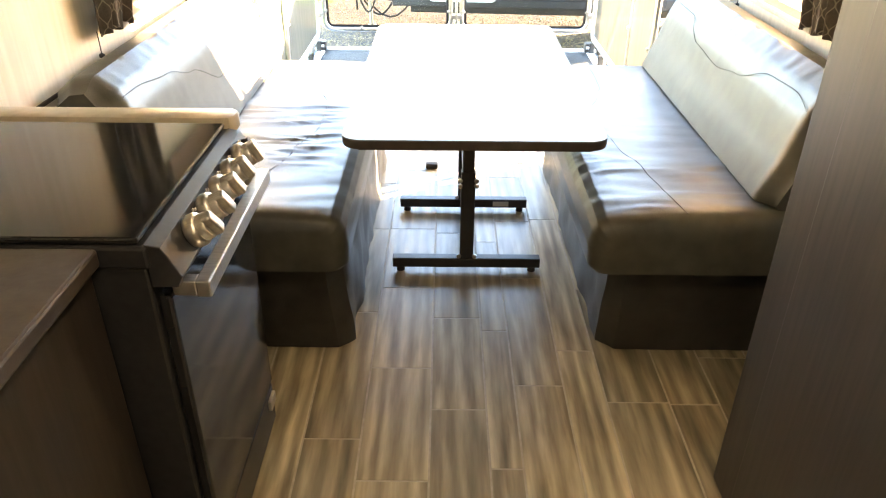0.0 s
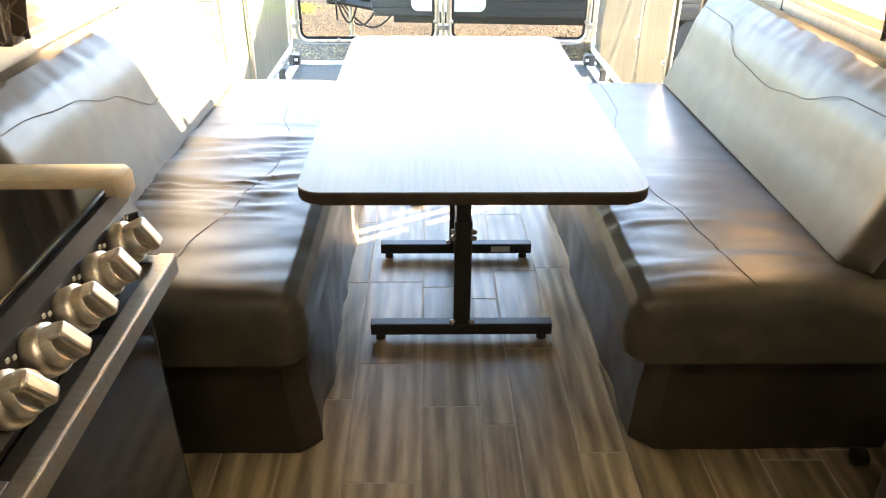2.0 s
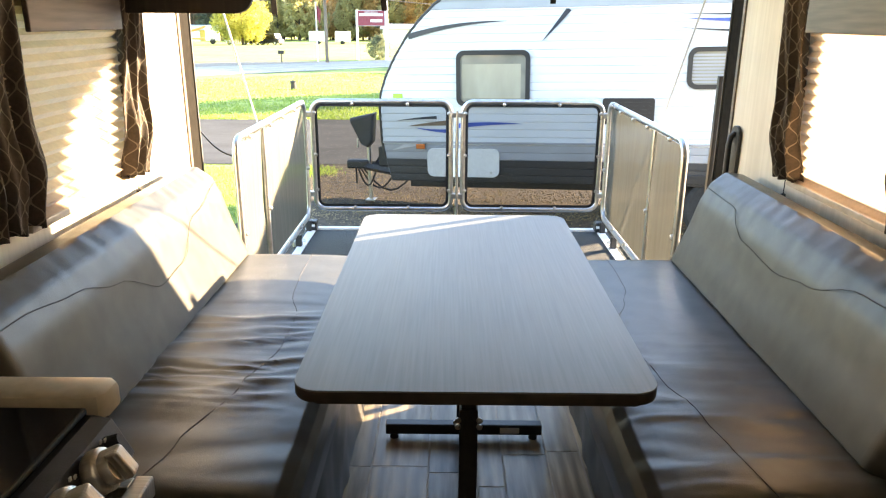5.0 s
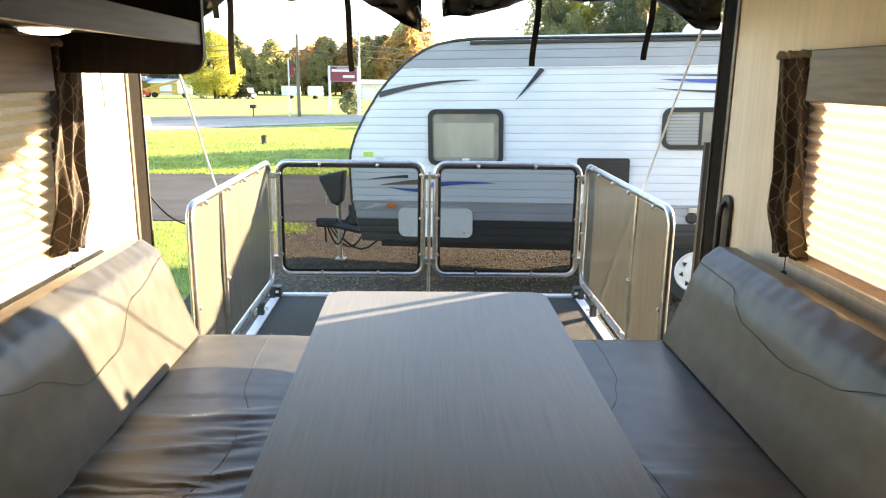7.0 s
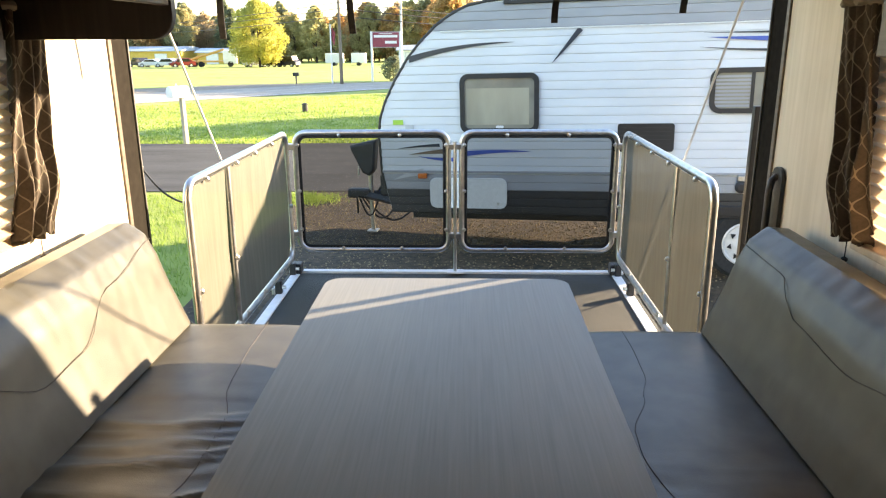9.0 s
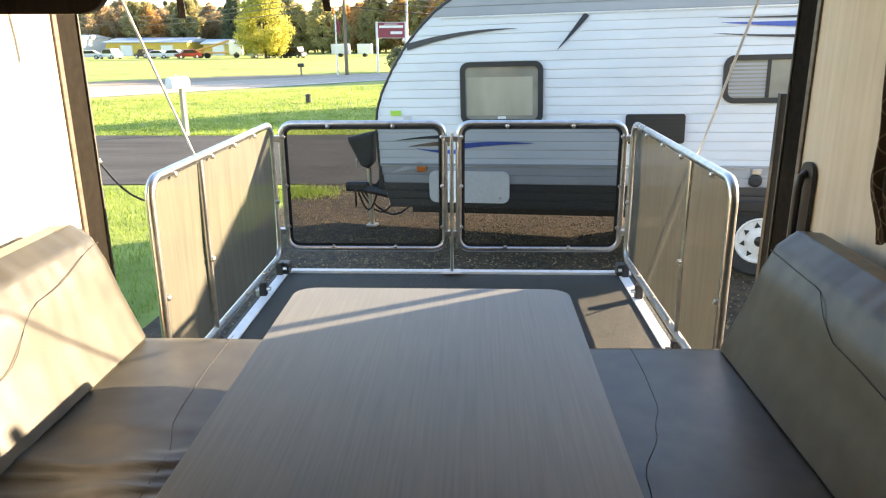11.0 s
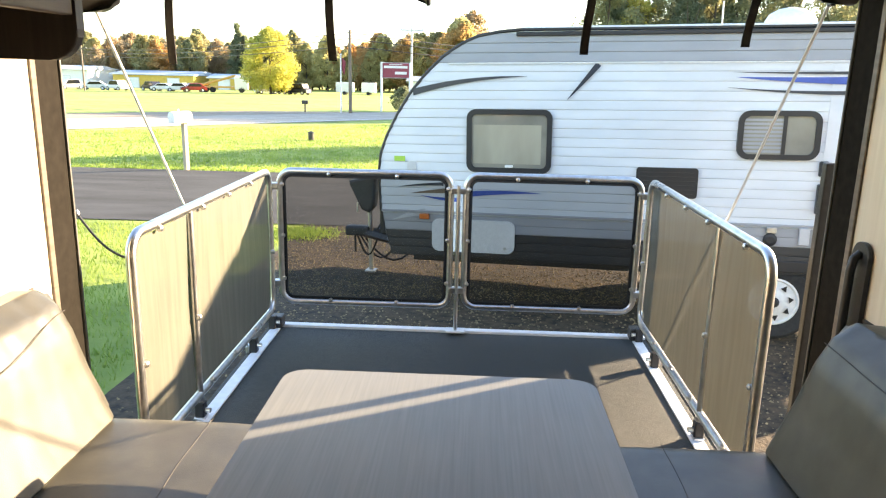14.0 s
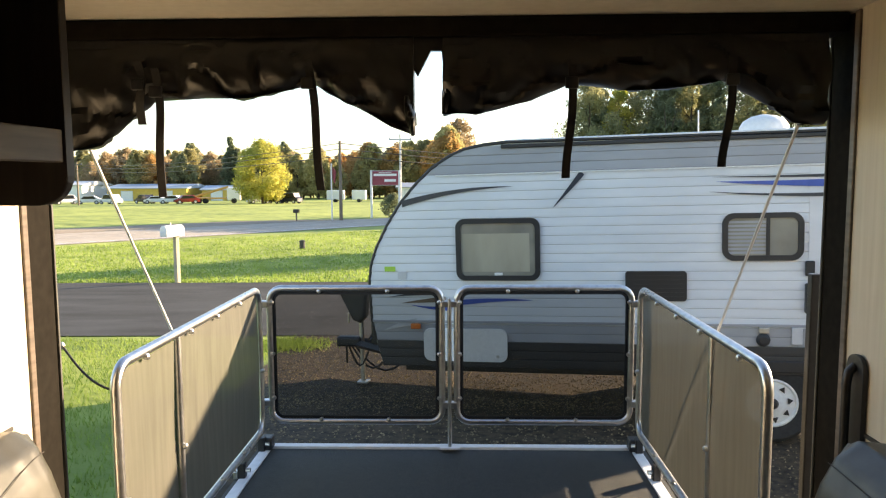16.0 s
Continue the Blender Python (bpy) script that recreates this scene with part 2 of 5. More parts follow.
BARK = material("bark", (0.05, 0.037, 0.027), (0.11, 0.085, 0.065), 12, (1, 1, 0.2), 0.9, bump=0.6)
POLE = material("weathered_pole", (0.13, 0.1, 0.075), (0.22, 0.18, 0.14), 12, (1, 1, 0.1), 0.85, bump=0.2)
YELLOWWALL = material("yellow_metal_wall", (0.55, 0.36, 0.05), (0.66, 0.45, 0.08), 2, rough=0.5)
ROOFBLUE = material("pale_blue_roof", (0.32, 0.4, 0.5), (0.42, 0.5, 0.58), 2, rough=0.4)
RED = material("sign_red", (0.22, 0.03, 0.05), (0.3, 0.05, 0.07), 6, rough=0.5, bump=0)
LAMPGLOW = glow_material("lamp_lens", (1.0, 0.84, 0.6), 1.6)


def leaf_material(name, low, high):
    m = material(name, low, high, 0.9, rough=0.75, bump=0, vary=0.2)
    n, l = m.node_tree.nodes, m.node_tree.links
    tr, mix = n.new("ShaderNodeBsdfTranslucent"), n.new("ShaderNodeMixShader")
    mix.inputs["Fac"].default_value = 0.6
    l.new(n["Principled BSDF"].inputs["Base Color"].links[0].from_socket, tr.inputs["Color"])
    l.new(n["Principled BSDF"].outputs["BSDF"], mix.inputs[1]), l.new(tr.outputs["BSDF"], mix.inputs[2])
    l.new(mix.outputs["Shader"], n["Material Output"].inputs["Surface"])
    return m


BLADE = leaf_material("grass_blade", (0.14, 0.23, 0.04), (0.31, 0.4, 0.09))
LEAF_GREEN = leaf_material("leaves_green", (0.25, 0.26, 0.13), (0.42, 0.41, 0.22))
LEAF_PINE = leaf_material("needles", (0.16, 0.2, 0.12), (0.28, 0.31, 0.19))
LEAF_YELLOW = leaf_material("leaves_yellow", (0.33, 0.36, 0.08), (0.58, 0.52, 0.14))
LEAF_OLIVE = leaf_material("leaves_olive", (0.36, 0.34, 0.15), (0.54, 0.48, 0.24))
LEAF_ORANGE = leaf_material("leaves_orange", (0.52, 0.33, 0.13), (0.72, 0.5, 0.22))
LEAF_BROWN = leaf_material("leaves_brown", (0.42, 0.33, 0.2), (0.6, 0.48, 0.31))


# ---- building blocks ----
def thing(name, at=(0, 0, 0), rz=0.0, label="", category="", group="", kind=""):
    ob = new(name)
    ob.empty_display_size = 0.1
    ob.matrix_world = pose(*at, 0, 0, rz)
    return tagged(ob, label, category, group, kind)


def finish(name, bm, mat, smooth=False):
    me = bpy.data.meshes.new(name)
    bmesh.ops.recalc_face_normals(bm, faces=bm.faces)
    bm.to_mesh(me)
    bm.free()
    for m in mat if isinstance(mat, (list, tuple)) else [mat]:
        me.materials.append(m)
    if smooth:
        me.polygons.foreach_set("use_smooth", [True] * len(me.polygons))
        me.set_sharp_from_angle(angle=radians(40))
    return me


def part(name, bm, mat, parent=None, label="", smooth=False):
    """A mesh in the parent's own coordinates."""
    ob = new(name, finish(name, bm, mat, smooth))
    ob.parent = parent
    return tagged(ob, label)


def solid(name, bm, mat, label, category, group="", kind="", smooth=False):
    """A thing of one mesh, in world coordinates."""
    return tagged(new(name, finish(name, bm, mat, smooth)), label, category, group, kind)


def box(bm, lo, hi, bevel=0.0, segments=2):
    lo, hi = Vector(lo), Vector(hi)
    g = bmesh.ops.create_cube(bm, size=1, matrix=Matrix.Translation((lo + hi) / 2) @ Matrix.Diagonal((*(hi - lo), 1)))
    if bevel:
        edges = {e for v in g["verts"] for e in v.link_edges}
        bmesh.ops.bevel(bm, geom=list(edges), offset=bevel, segments=segments, affect="EDGES", profile=0.5)
    return bm


def boxed(lo, hi, bevel=0.0, segments=2):
    return box(bmesh.new(), lo, hi, bevel, segments)


def rod(bm, a, b, r, r2=None, sides=12):
    a, b = Vector(a), Vector(b)
    turn = (b - a).to_track_quat("Z", "Y").to_matrix().to_4x4()
    bmesh.ops.create_cone(bm, cap_ends=True, segments=sides, radius1=r, radius2=r if r2 is None else r2, depth=(b - a).length,
                          matrix=Matrix.Translation((a + b) / 2) @ turn)
    return bm


def tube(bm, points, r, sides=10, closed=False):
    """A round tube along a line of points."""
    pts = [Vector(p) for p in points]
    n = len(pts)
    rings, last = [], None
    for i, p in enumerate(pts):
        if closed:
            d = pts[(i + 1) % n] - pts[i - 1]
        else:
            d = pts[min(i + 1, n - 1)] - pts[max(i - 1, 0)]
        d.normalize()
        if last is None:
            up = Vector((0, 0, 1)) if abs(d.z) < 0.9 else Vector((0, 1, 0))
            side = d.cross(up).normalized()
        else:
            side = (last - d * last.dot(d)).normalized()
        last = side
        other = d.cross(side)
        rings.append([bm.verts.new(p + r * (math.cos(2 * math.pi * k / sides) * side + math.sin(2 * math.pi * k / sides) * other)) for k in range(sides)])
    for i in range(n if closed else n - 1):
        a, b = rings[i], rings[(i + 1) % n]
        for k in range(sides):
            bm.faces.new((a[k], a[(k + 1) % sides], b[(k + 1) % sides], b[k]))
    if not closed:
        bm.faces.new(rings[0]), bm.faces.new(rings[-1])
    return bm


def round_rect(w, h, r, steps=6):
    """Outline points of a rectangle with rounded corners, about its centre."""
    out = []
    for cx, cy, a0 in ((w / 2 - r, h / 2 - r, 0), (-w / 2 + r, h / 2 - r, 90), (-w / 2 + r, -h / 2 + r, 180), (w / 2 - r, -h / 2 + r, 270)):
        for i in range(steps + 1):
            a = radians(a0 + 90 * i / steps)
            out.append((cx + r * math.cos(a), cy + r * math.sin(a)))
    return out


def prism(bm, outline, to3, depth, bevel=0.0):
    """Extrudes an outline; to3(u, v, w) places a point, w from 0 to depth."""
    n = len(outline)
    a = [bm.verts.new(to3(u, v, 0)) for u, v in outline]
    b = [bm.verts.new(to3(u, v, depth)) for u, v in outline]
    fa, fb = bm.faces.new(a), bm.faces.new(b)
    for i in range(n):
        bm.faces.new((a[i], a[(i + 1) % n], b[(i + 1) % n], b[i]))
    if bevel:
        bmesh.ops.bevel(bm, geom=list(fa.edges) + list(fb.edges), offset=bevel, segments=2, affect="EDGES", profile=0.5)
    return bm


def ring(bm, outer, inner, to3, depth):
    """A frame between two outlines of the same number of points."""
    n = len(outer)
    rows = [[bm.verts.new(to3(u, v, w)) for u, v in line] for line, w in ((outer, 0), (inner, 0), (inner, depth), (outer, depth))]
    for j in range(4):
        a, b = rows[j], rows[(j + 1) % 4]
        for i in range(n):
            bm.faces.new((a[i], a[(i + 1) % n], b[(i + 1) % n], b[i]))
    return bm


def lathe(bm, profile, m=Matrix(), sides=20):
    """Turns (radius, height) points round the z axis of m."""
    rings = [[bm.verts.new(m @ Vector((r * math.cos(2 * math.pi * k / sides), r * math.sin(2 * math.pi * k / sides), z))) for k in range(sides)] for r, z in profile]
    for a, b in zip(rings, rings[1:]):
        for k in range(sides):
            bm.faces.new((a[k], a[(k + 1) % sides], b[(k + 1) % sides], b[k]))
    bm.faces.new(rings[0]), bm.faces.new(rings[-1])
    return bm


def grid(bm, nu, nv, to3, uv=None):
    """A sheet of nu by nv quads; to3(s, t) with s, t from 0 to 1."""
    v = [[bm.verts.new(to3(i / nu, j / nv)) for j in range(nv + 1)] for i in range(nu + 1)]
    layer = bm.loops.layers.uv.verify() if uv else None
    for i in range(nu):
        for j in range(nv):
            f = bm.faces.new((v[i][j], v[i + 1][j], v[i + 1][j + 1], v[i][j + 1]))
            if uv:
                for loop, (a, b) in zip(f.loops, ((i, j), (i + 1, j), (i + 1, j + 1), (i, j + 1))):
                    loop[layer].uv = uv(a / nu, b / nv)
    return bm


def smoothstep(a, b, x):
    t = max(0.0, min(1.0, (x - a) / (b - a)))
    return t * t * (3 - 2 * t)


def blend(table, x):
    """Piecewise smooth value from (x, y) pairs."""
    for (x0, y0), (x1, y1) in zip(table, table[1:]):
        if x <= x1:
            return y0 + (y1 - y0) * smoothstep(x0, x1, x)
    return table[-1][1]


def straight(table, x):
    """Piecewise straight value from (x, y) pairs."""
    for (x0, y0), (x1, y1) in zip(table, table[1:]):
        if x <= x1:
            return y0 + (y1 - y0) * (x - x0) / (x1 - x0)
    return table[-1][1]


def cap_ends(bm, columns, rows):
    """Closes both ends of a sheet that grid() made, each with one face."""
    bm.verts.ensure_lookup_table()
    vs = list(bm.verts)
    bm.faces.new(vs[:rows])
    bm.faces.new(vs[(columns - 1) * rows:columns * rows])

# ---- the caravan's shell ----
LX, RX, BACK, REAR, TOP = -0.93, 1.40, -2.2, 3.80, 1.97
WIN = (2.46, 3.12, 0.95, 1.50)

floor = thing("floor", (0, 0, 0), label="wood-look vinyl plank floor with pale joints", category="floor", kind="structure")
part("subfloor", boxed((LX - 0.06, BACK, -0.12), (RX + 0.06, 3.93, -0.0012)), GROUT, floor)
solid("ceiling", boxed((LX - 0.06, BACK, TOP), (RX + 0.06, 4.0, TOP + 0.08)), CEIL, "smooth cream caravan ceiling panel", "ceiling", kind="structure")
solid("wall_front", boxed((LX - 0.06, BACK - 0.06, 0), (RX + 0.06, BACK - 0.002, TOP)), WALL, "cream panelled end wall of the caravan", "wall", kind="structure")


def side_wall(name, x0, x1):
    bm = bmesh.new()
    y0, y1, z0, z1 = WIN
    box(bm, (x0, BACK, 0), (x1, y0, TOP))
    box(bm, (x0, y1, 0), (x1, REAR, TOP))
    box(bm, (x0, y0, 0), (x1, y1, z0))
    box(bm, (x0, y0, z1), (x1, y1, TOP))
    return solid(name, bm, WALL, "cream panelled side wall with a window opening", "wall", kind="structure")


side_wall("wall_left", LX - 0.055, LX)
side_wall("wall_right", RX, RX + 0.055)


def wall_window(name, x_in, side):
    """A caravan window set in the side wall: frame and one pane."""
    y0, y1, z0, z1 = WIN
    w = thing(name, (x_in + side * 0.03, (y0 + y1) / 2, (z0 + z1) / 2), label="caravan window with a dark frame behind a blind", category="window", kind="structure")
    o, i = round_rect(y1 - y0, z1 - z0, 0.05), round_rect(y1 - y0 - 0.06, z1 - z0 - 0.06, 0.04)
    part("window_frame", ring(bmesh.new(), o, i, lambda u, v, d: (d - 0.015, u, v), 0.03), BLACK, w)
    p = part("pane", prism(bmesh.new(), i, lambda u, v, d: (d, u, v), 0.004), PANE, w)
    p.visible_shadow = False
    return w


wall_window("window_1", LX - 0.0275, 0)
wall_window("window_2", RX + 0.0275, 0)


def jamb(name, x, s):
    """The dark liner of the rear opening with a grey metal lip outside it; s points into the opening."""
    j = thing(name, (x, 3.9, 0), label="dark-lined jamb of the rear ramp opening", category="door frame", kind="structure")
    part("liner", boxed((min(-0.055 * s, -0.002 * s), -0.098, 0), (max(-0.055 * s, -0.002 * s), 0.03, TOP - 0.004), 0.004), JAMB, j)
    part("trim_strip", boxed((min(0, 0.008 * s), -0.125, 0), (max(0, 0.008 * s), -0.1, TOP - 0.004), 0.003), RAILWOOD, j)
    part("outer_lip", boxed((min(-0.055 * s, 0.004 * s), 0.032, -0.05), (max(-0.055 * s, 0.004 * s), 0.042, TOP + 0.05), 0.004), LIP, j, "grey metal outer lip")
    return j


jamb("trim_jamb_left", LX, 1)
right_jamb = jamb("trim_jamb_right", RX, -1)
# added post that casts the thin shadow stripe across the table, held by tabs
post = part("latch_post", boxed((0.0, 0.094, -0.05), (0.03, 0.124, 1.22), 0.004), BLACK, right_jamb, "short black post added to cast a shadow stripe on the table")
for z in (0.03, 0.4):
    part("post_tab", boxed((0.006, 0.04, z - 0.015), (0.028, 0.096, z + 0.015), 0.002), BLACK, post)
hd = thing("trim_header", (0.25, 3.85, TOP), label="black header trim above the rear opening", category="trim", kind="structure")
part("header", boxed((-1.14, -0.03, -0.055), (1.14, 0.09, -0.002), 0.004), JAMB, hd)
part("outer_lip", boxed((-1.2, 0.14, -0.06), (1.2, 0.165, 0.1)), GREYSIDE, hd)
for x in (LX, RX):
    s = 1 if x < 0 else -1
    solid("trim", boxed((min(x, x + s * 0.006), 1.7, 0.826), (max(x, x + s * 0.006), 3.68, 0.838), 0.002), SEAM, "thin dark trim strip along the wall", "trim", kind="structure")

# ---- ramp door lowered to a deck ----
RY0, RY1 = 3.93, 5.76
ramp_door = thing("ramp_door", (0.25, RY0, 0), label="lowered ramp door with a grey rubber deck and white edge strips", category="ramp door")
part("deck", boxed((-1.09, 0, -0.07), (1.09, RY1 - RY0 - 0.052, -0.002), 0.004), DECK, ramp_door)
for s in (-1, 1):
    part("edge_strip", boxed((s * 1.035 - 0.028, 0.02, -0.001), (s * 1.035 + 0.028, RY1 - RY0 - 0.06, 0.008), 0.003), STRIP, ramp_door, "white aluminium edge strip")
part("end_strip", boxed((-1.09, RY1 - RY0 - 0.05, -0.07), (1.09, RY1 - RY0, 0.012), 0.004), STRIP, ramp_door, "white aluminium end strip")
part("hinge", rod(bmesh.new(), (-1.05, -0.015, -0.03), (1.05, -0.015, -0.03), 0.014), ALU, ramp_door)


def clip(parent, at):
    part("clip", lathe(bmesh.new(), ((0.004, -0.012), (0.011, -0.008), (0.013, 0.0), (0.011, 0.008), (0.004, 0.012)), pose(*at, 90), 10), ALU, parent, smooth=True)


def end_panel(x0, x1):
    """A screen panel across the far end: tube frame, mesh with black hem and clips."""
    w, z0, z1 = x1 - x0, 0.145, 0.935
    h = z1 - z0
    p = thing("mesh_railing", ((x0 + x1) / 2, 5.70, 0), label="aluminium tube railing panel with dark see-through mesh", category="railing", group="ramp railing panels")
    zc = (z0 + z1) / 2
    part("tube_frame", tube(bmesh.new(), [(u, 0, zc + v) for u, v in round_rect(w - 0.036, h - 0.036, 0.07)], 0.018, 12, True), ALU, p, smooth=True)
    o, i = round_rect(w - 0.07, h - 0.07, 0.05), round_rect(w - 0.105, h - 0.105, 0.035)
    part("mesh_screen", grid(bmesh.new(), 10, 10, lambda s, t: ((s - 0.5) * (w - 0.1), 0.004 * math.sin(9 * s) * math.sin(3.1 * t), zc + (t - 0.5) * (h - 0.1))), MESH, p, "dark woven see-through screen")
    part("hem", ring(bmesh.new(), o, i, lambda u, v, d: (u, d - 0.006, zc + v), 0.003), HEM, p)
    for s in (0.3, 0.68):
        for z in (z0 + 0.033, z1 - 0.033):
            clip(p, (-w / 2 + s * w, -0.014, z))
    for z in (0.3, 0.55, 0.84):
        for s in (-1, 1):
            clip(p, (s * (w / 2 - 0.033), -0.014, z))
    return p


end_panel(-0.765, 0.226)
end_panel(0.274, 1.265)


def side_panel(x, s):
    """The long screen along one side of the ramp with a middle post; s points inward."""
    y0, y1, z0, z1 = 4.0, 5.69, 0.10, 0.935
    p = thing("side_railing", (x, (y0 + y1) / 2, 0), label="long aluminium tube side railing with a mesh screen and middle post", category="railing", group="ramp side railings")
    w, h, zc = y1 - y0, z1 - z0, (z0 + z1) / 2
    part("tube_frame", tube(bmesh.new(), [(0, u, zc + v) for u, v in round_rect(w - 0.036, h - 0.036, 0.08)], 0.018, 12, True), ALU, p, smooth=True)
    mid = 4.53 - (y0 + y1) / 2
    part("middle_post", rod(bmesh.new(), (0, mid, 0.012), (0, mid, z1 - 0.02), 0.015), ALU, p, smooth=True)
    part("post_foot", boxed((-0.022, mid - 0.03, 0.008), (0.022, mid + 0.03, 0.02), 0.003), ALU, p)

    def wave(a, b):
        y = (a - 0.5) * (w - 0.09)
        sag = 0.012 * math.sin(7 * a + 2) * (1 - abs(2 * b - 1)) + 0.008 * math.sin(19 * a) * b * (1 - b)
        return (-s * 0.004 + sag, y, zc + (b - 0.5) * (h - 0.085))
    part("mesh_screen", grid(bmesh.new(), 40, 10, wave), SIDE_MESH, p, "dense woven screen, coloured olive-grey as if sunlit", smooth=True)
    for y in (-0.62, -0.2, 0.12, 0.45):
        for z in (z0 + 0.035, z1 - 0.035):
            part("clip", lathe(bmesh.new(), ((0.004, -0.012), (0.011, -0.008), (0.013, 0.0), (0.011, 0.008), (0.004, 0.012)), pose(s * 0.014, y, z, 0, 90), 10), ALU, p, smooth=True)
    for y in (-w / 2 + 0.033, mid, w / 2 - 0.033):
        part("clip", lathe(bmesh.new(), ((0.004, -0.012), (0.011, -0.008), (0.013, 0.0), (0.011, 0.008), (0.004, 0.012)), pose(s * 0.016, y, 0.46, 0, 90), 10), ALU, p, smooth=True)
    for y in (w / 2 - 0.035, w / 2 - 0.40, mid, -w / 2 + 0.06):
        part("bracket", boxed((-0.02, y - 0.022, 0.006), (0.02, y + 0.022, 0.085), 0.006), BLACK, p, "black plastic foot bracket")
        part("pin", rod(bmesh.new(), (-0.012 + s * 0.03, y, 0.045), (0.012 + s * 0.03, y, 0.045), 0.011), ALU, p)
    return p


side_panel(-0.80, 1)
side_panel(1.29, -1)
cp = thing("railing_post", (0.25, 5.70, 0), label="paired aluminium centre posts on a base plate", category="railing post")
for s in (-1, 1):
    part("post", rod(bmesh.new(), (s * 0.0, 0.012 * s, 0.02), (s * 0.0, 0.012 * s, 0.86), 0.011), ALU, cp, smooth=True)
part("base_plate", boxed((-0.055, -0.04, 0.012), (0.055, 0.03, 0.024), 0.003), STRIP, cp)
for z in (0.26, 0.83):
    part("clamp", boxed((-0.045, -0.02, z - 0.018), (0.045, 0.02, z + 0.018), 0.006), ALU, cp)
for x in (-0.782, 1.277):
    for z in (0.27, 0.83):
        solid("railing_clamp", boxed((x - 0.034, 5.675, z - 0.018), (x + 0.034, 5.722, z + 0.018), 0.007), ALU, "aluminium clamp joining two railing tubes", "clamp", "railing clamps")
    solid("corner_foot", boxed((x - 0.035, 5.655, 0.002), (x + 0.035, 5.74, 0.075), 0.012), BLACK, "black plastic corner foot of the ramp railing", "bracket", "corner feet")

for x, z in ((-0.832, 1.585), (1.325, 1.6)):
    c = thing("ramp_cable", (x, 3.93, z), label="pale plastic-coated cable holding up the ramp", category="cable", group="ramp cables")
    part("cable", rod(bmesh.new(), (0, 0.02, 0.09), (0, 1.37, -1.565), 0.0052, sides=8), WHITE, c, smooth=True)
    part("eye", boxed((-0.007, 0.006, 0.07), (0.007, 0.032, 0.106), 0.003), BLACK, c)
    part("ramp_end", boxed((-0.01, 1.345, -1.585), (0.01, 1.395, -1.545), 0.004), ALU, c)


# ---- rolled-up rear screen ----
def rolled_screen(x0, x1, droop, seed):
    r = thing("rolled_screen", ((x0 + x1) / 2, 3.86, TOP - 0.05), label="black vinyl rear screen rolled up under the header", category="screen")
    cx, n, k = (x0 + x1) / 2, 170, 44

    def at(s, t):
        x = x0 + (x1 - x0) * s
        low = straight(droop, x) + 0.003 * noise.noise(Vector((x * 9, seed, 0)))
        a = 2 * math.pi * t
        half = (TOP - 0.03 - low) / 2
        fat = (0.035 + 0.03 * (0.5 - 0.5 * math.cos(a)))
        z = low + half + half * math.cos(a)
        y = fat * math.sin(a)
        f = 0.5 - 0.5 * math.cos(a)
        q = noise.noise(Vector((x * 5, z * 7, seed))) * 0.03 + noise.noise(Vector((x * 13 + z * 18, z * 7, seed + 3))) * 0.022
        crease = abs(noise.noise(Vector((x * 6 + z * 9, z * 11 - x * 3, seed + 8))))
        q -= 0.028 * max(0.0, 0.22 - crease) / 0.22
        fold = 0.016 * math.sin(26 * (x - cx) + 30 * (z - low)) * smoothstep(0.4, 0, min(abs(x - x0), abs(x1 - x)))
        return (x - cx, y + (q + fold) * (1 if y >= 0 else -1) * f, z - (TOP - 0.05) + q * 0.15 * f)
    bm = grid(bmesh.new(), n, k, at)
    bmesh.ops.remove_doubles(bm, verts=bm.verts, dist=0.0008)
    for e in ((0, x0), (1, x1)):
        vs = [v for v in bm.verts if abs(v.co.x - (e[1] - cx)) < 1e-5]
        c = sum((v.co for v in vs), Vector()) / len(vs)
        hub = bm.verts.new(c)
        for edge in [ed for ed in bm.edges if ed.verts[0] in vs and ed.verts[1] in vs]:
            bm.faces.new((edge.verts[0], edge.verts[1], hub))
    part("roll", bm, ROLL, r, smooth=True)
    inner = x1 if abs(x1 - 0.25) < abs(x0 - 0.25) else x0
    for i in range(5):
        part("end_fold", tube(bmesh.new(), [(inner - cx + (0.004 + 0.004 * i) * (1 if inner == x0 else -1), 0.05 * math.cos(a), straight(droop, inner) - (TOP - 0.05) + 0.03 + 0.035 * math.sin(a) + 0.012 * i) for a in (k * 0.6 for k in range(8))], 0.007, 6), ROLL, r, smooth=True)
    part("top_binding", boxed((x0 - cx, -0.03, -0.03), (x1 - cx, -0.012, -0.006), 0.003), HEM, r)
    return r


left_roll = rolled_screen(-0.84, 0.19, ((-0.84, 1.60), (-0.72, 1.62), (-0.56, 1.745), (-0.42, 1.752), (-0.28, 1.752), (-0.10, 1.79), (0.0, 1.735), (0.12, 1.67), (0.19, 1.645)), 1.0)
right_roll = rolled_screen(0.272, 1.34, ((0.272, 1.703), (0.38, 1.705), (0.52, 1.735), (0.63, 1.785), (0.78, 1.765), (0.95, 1.772), (1.06, 1.792), (1.16, 1.74), (1.26, 1.67), (1.34, 1.665)), 7.0)
# the slanted closing between the two rolls
bm = bmesh.new()
prism(bm, ((-0.14, 0.0), (0.13, 0.0), (0.045, -0.09), (0.03, -0.2), (0.018, -0.088), (-0.012, -0.088), (-0.05, -0.16)), lambda u, v, d: (u, d, v), 0.02)
part("centre_flap", bm, ROLL, thing("screen_flap", (0.25, 3.85, TOP - 0.002), label="black vinyl flap between the rolled screens", category="screen"))


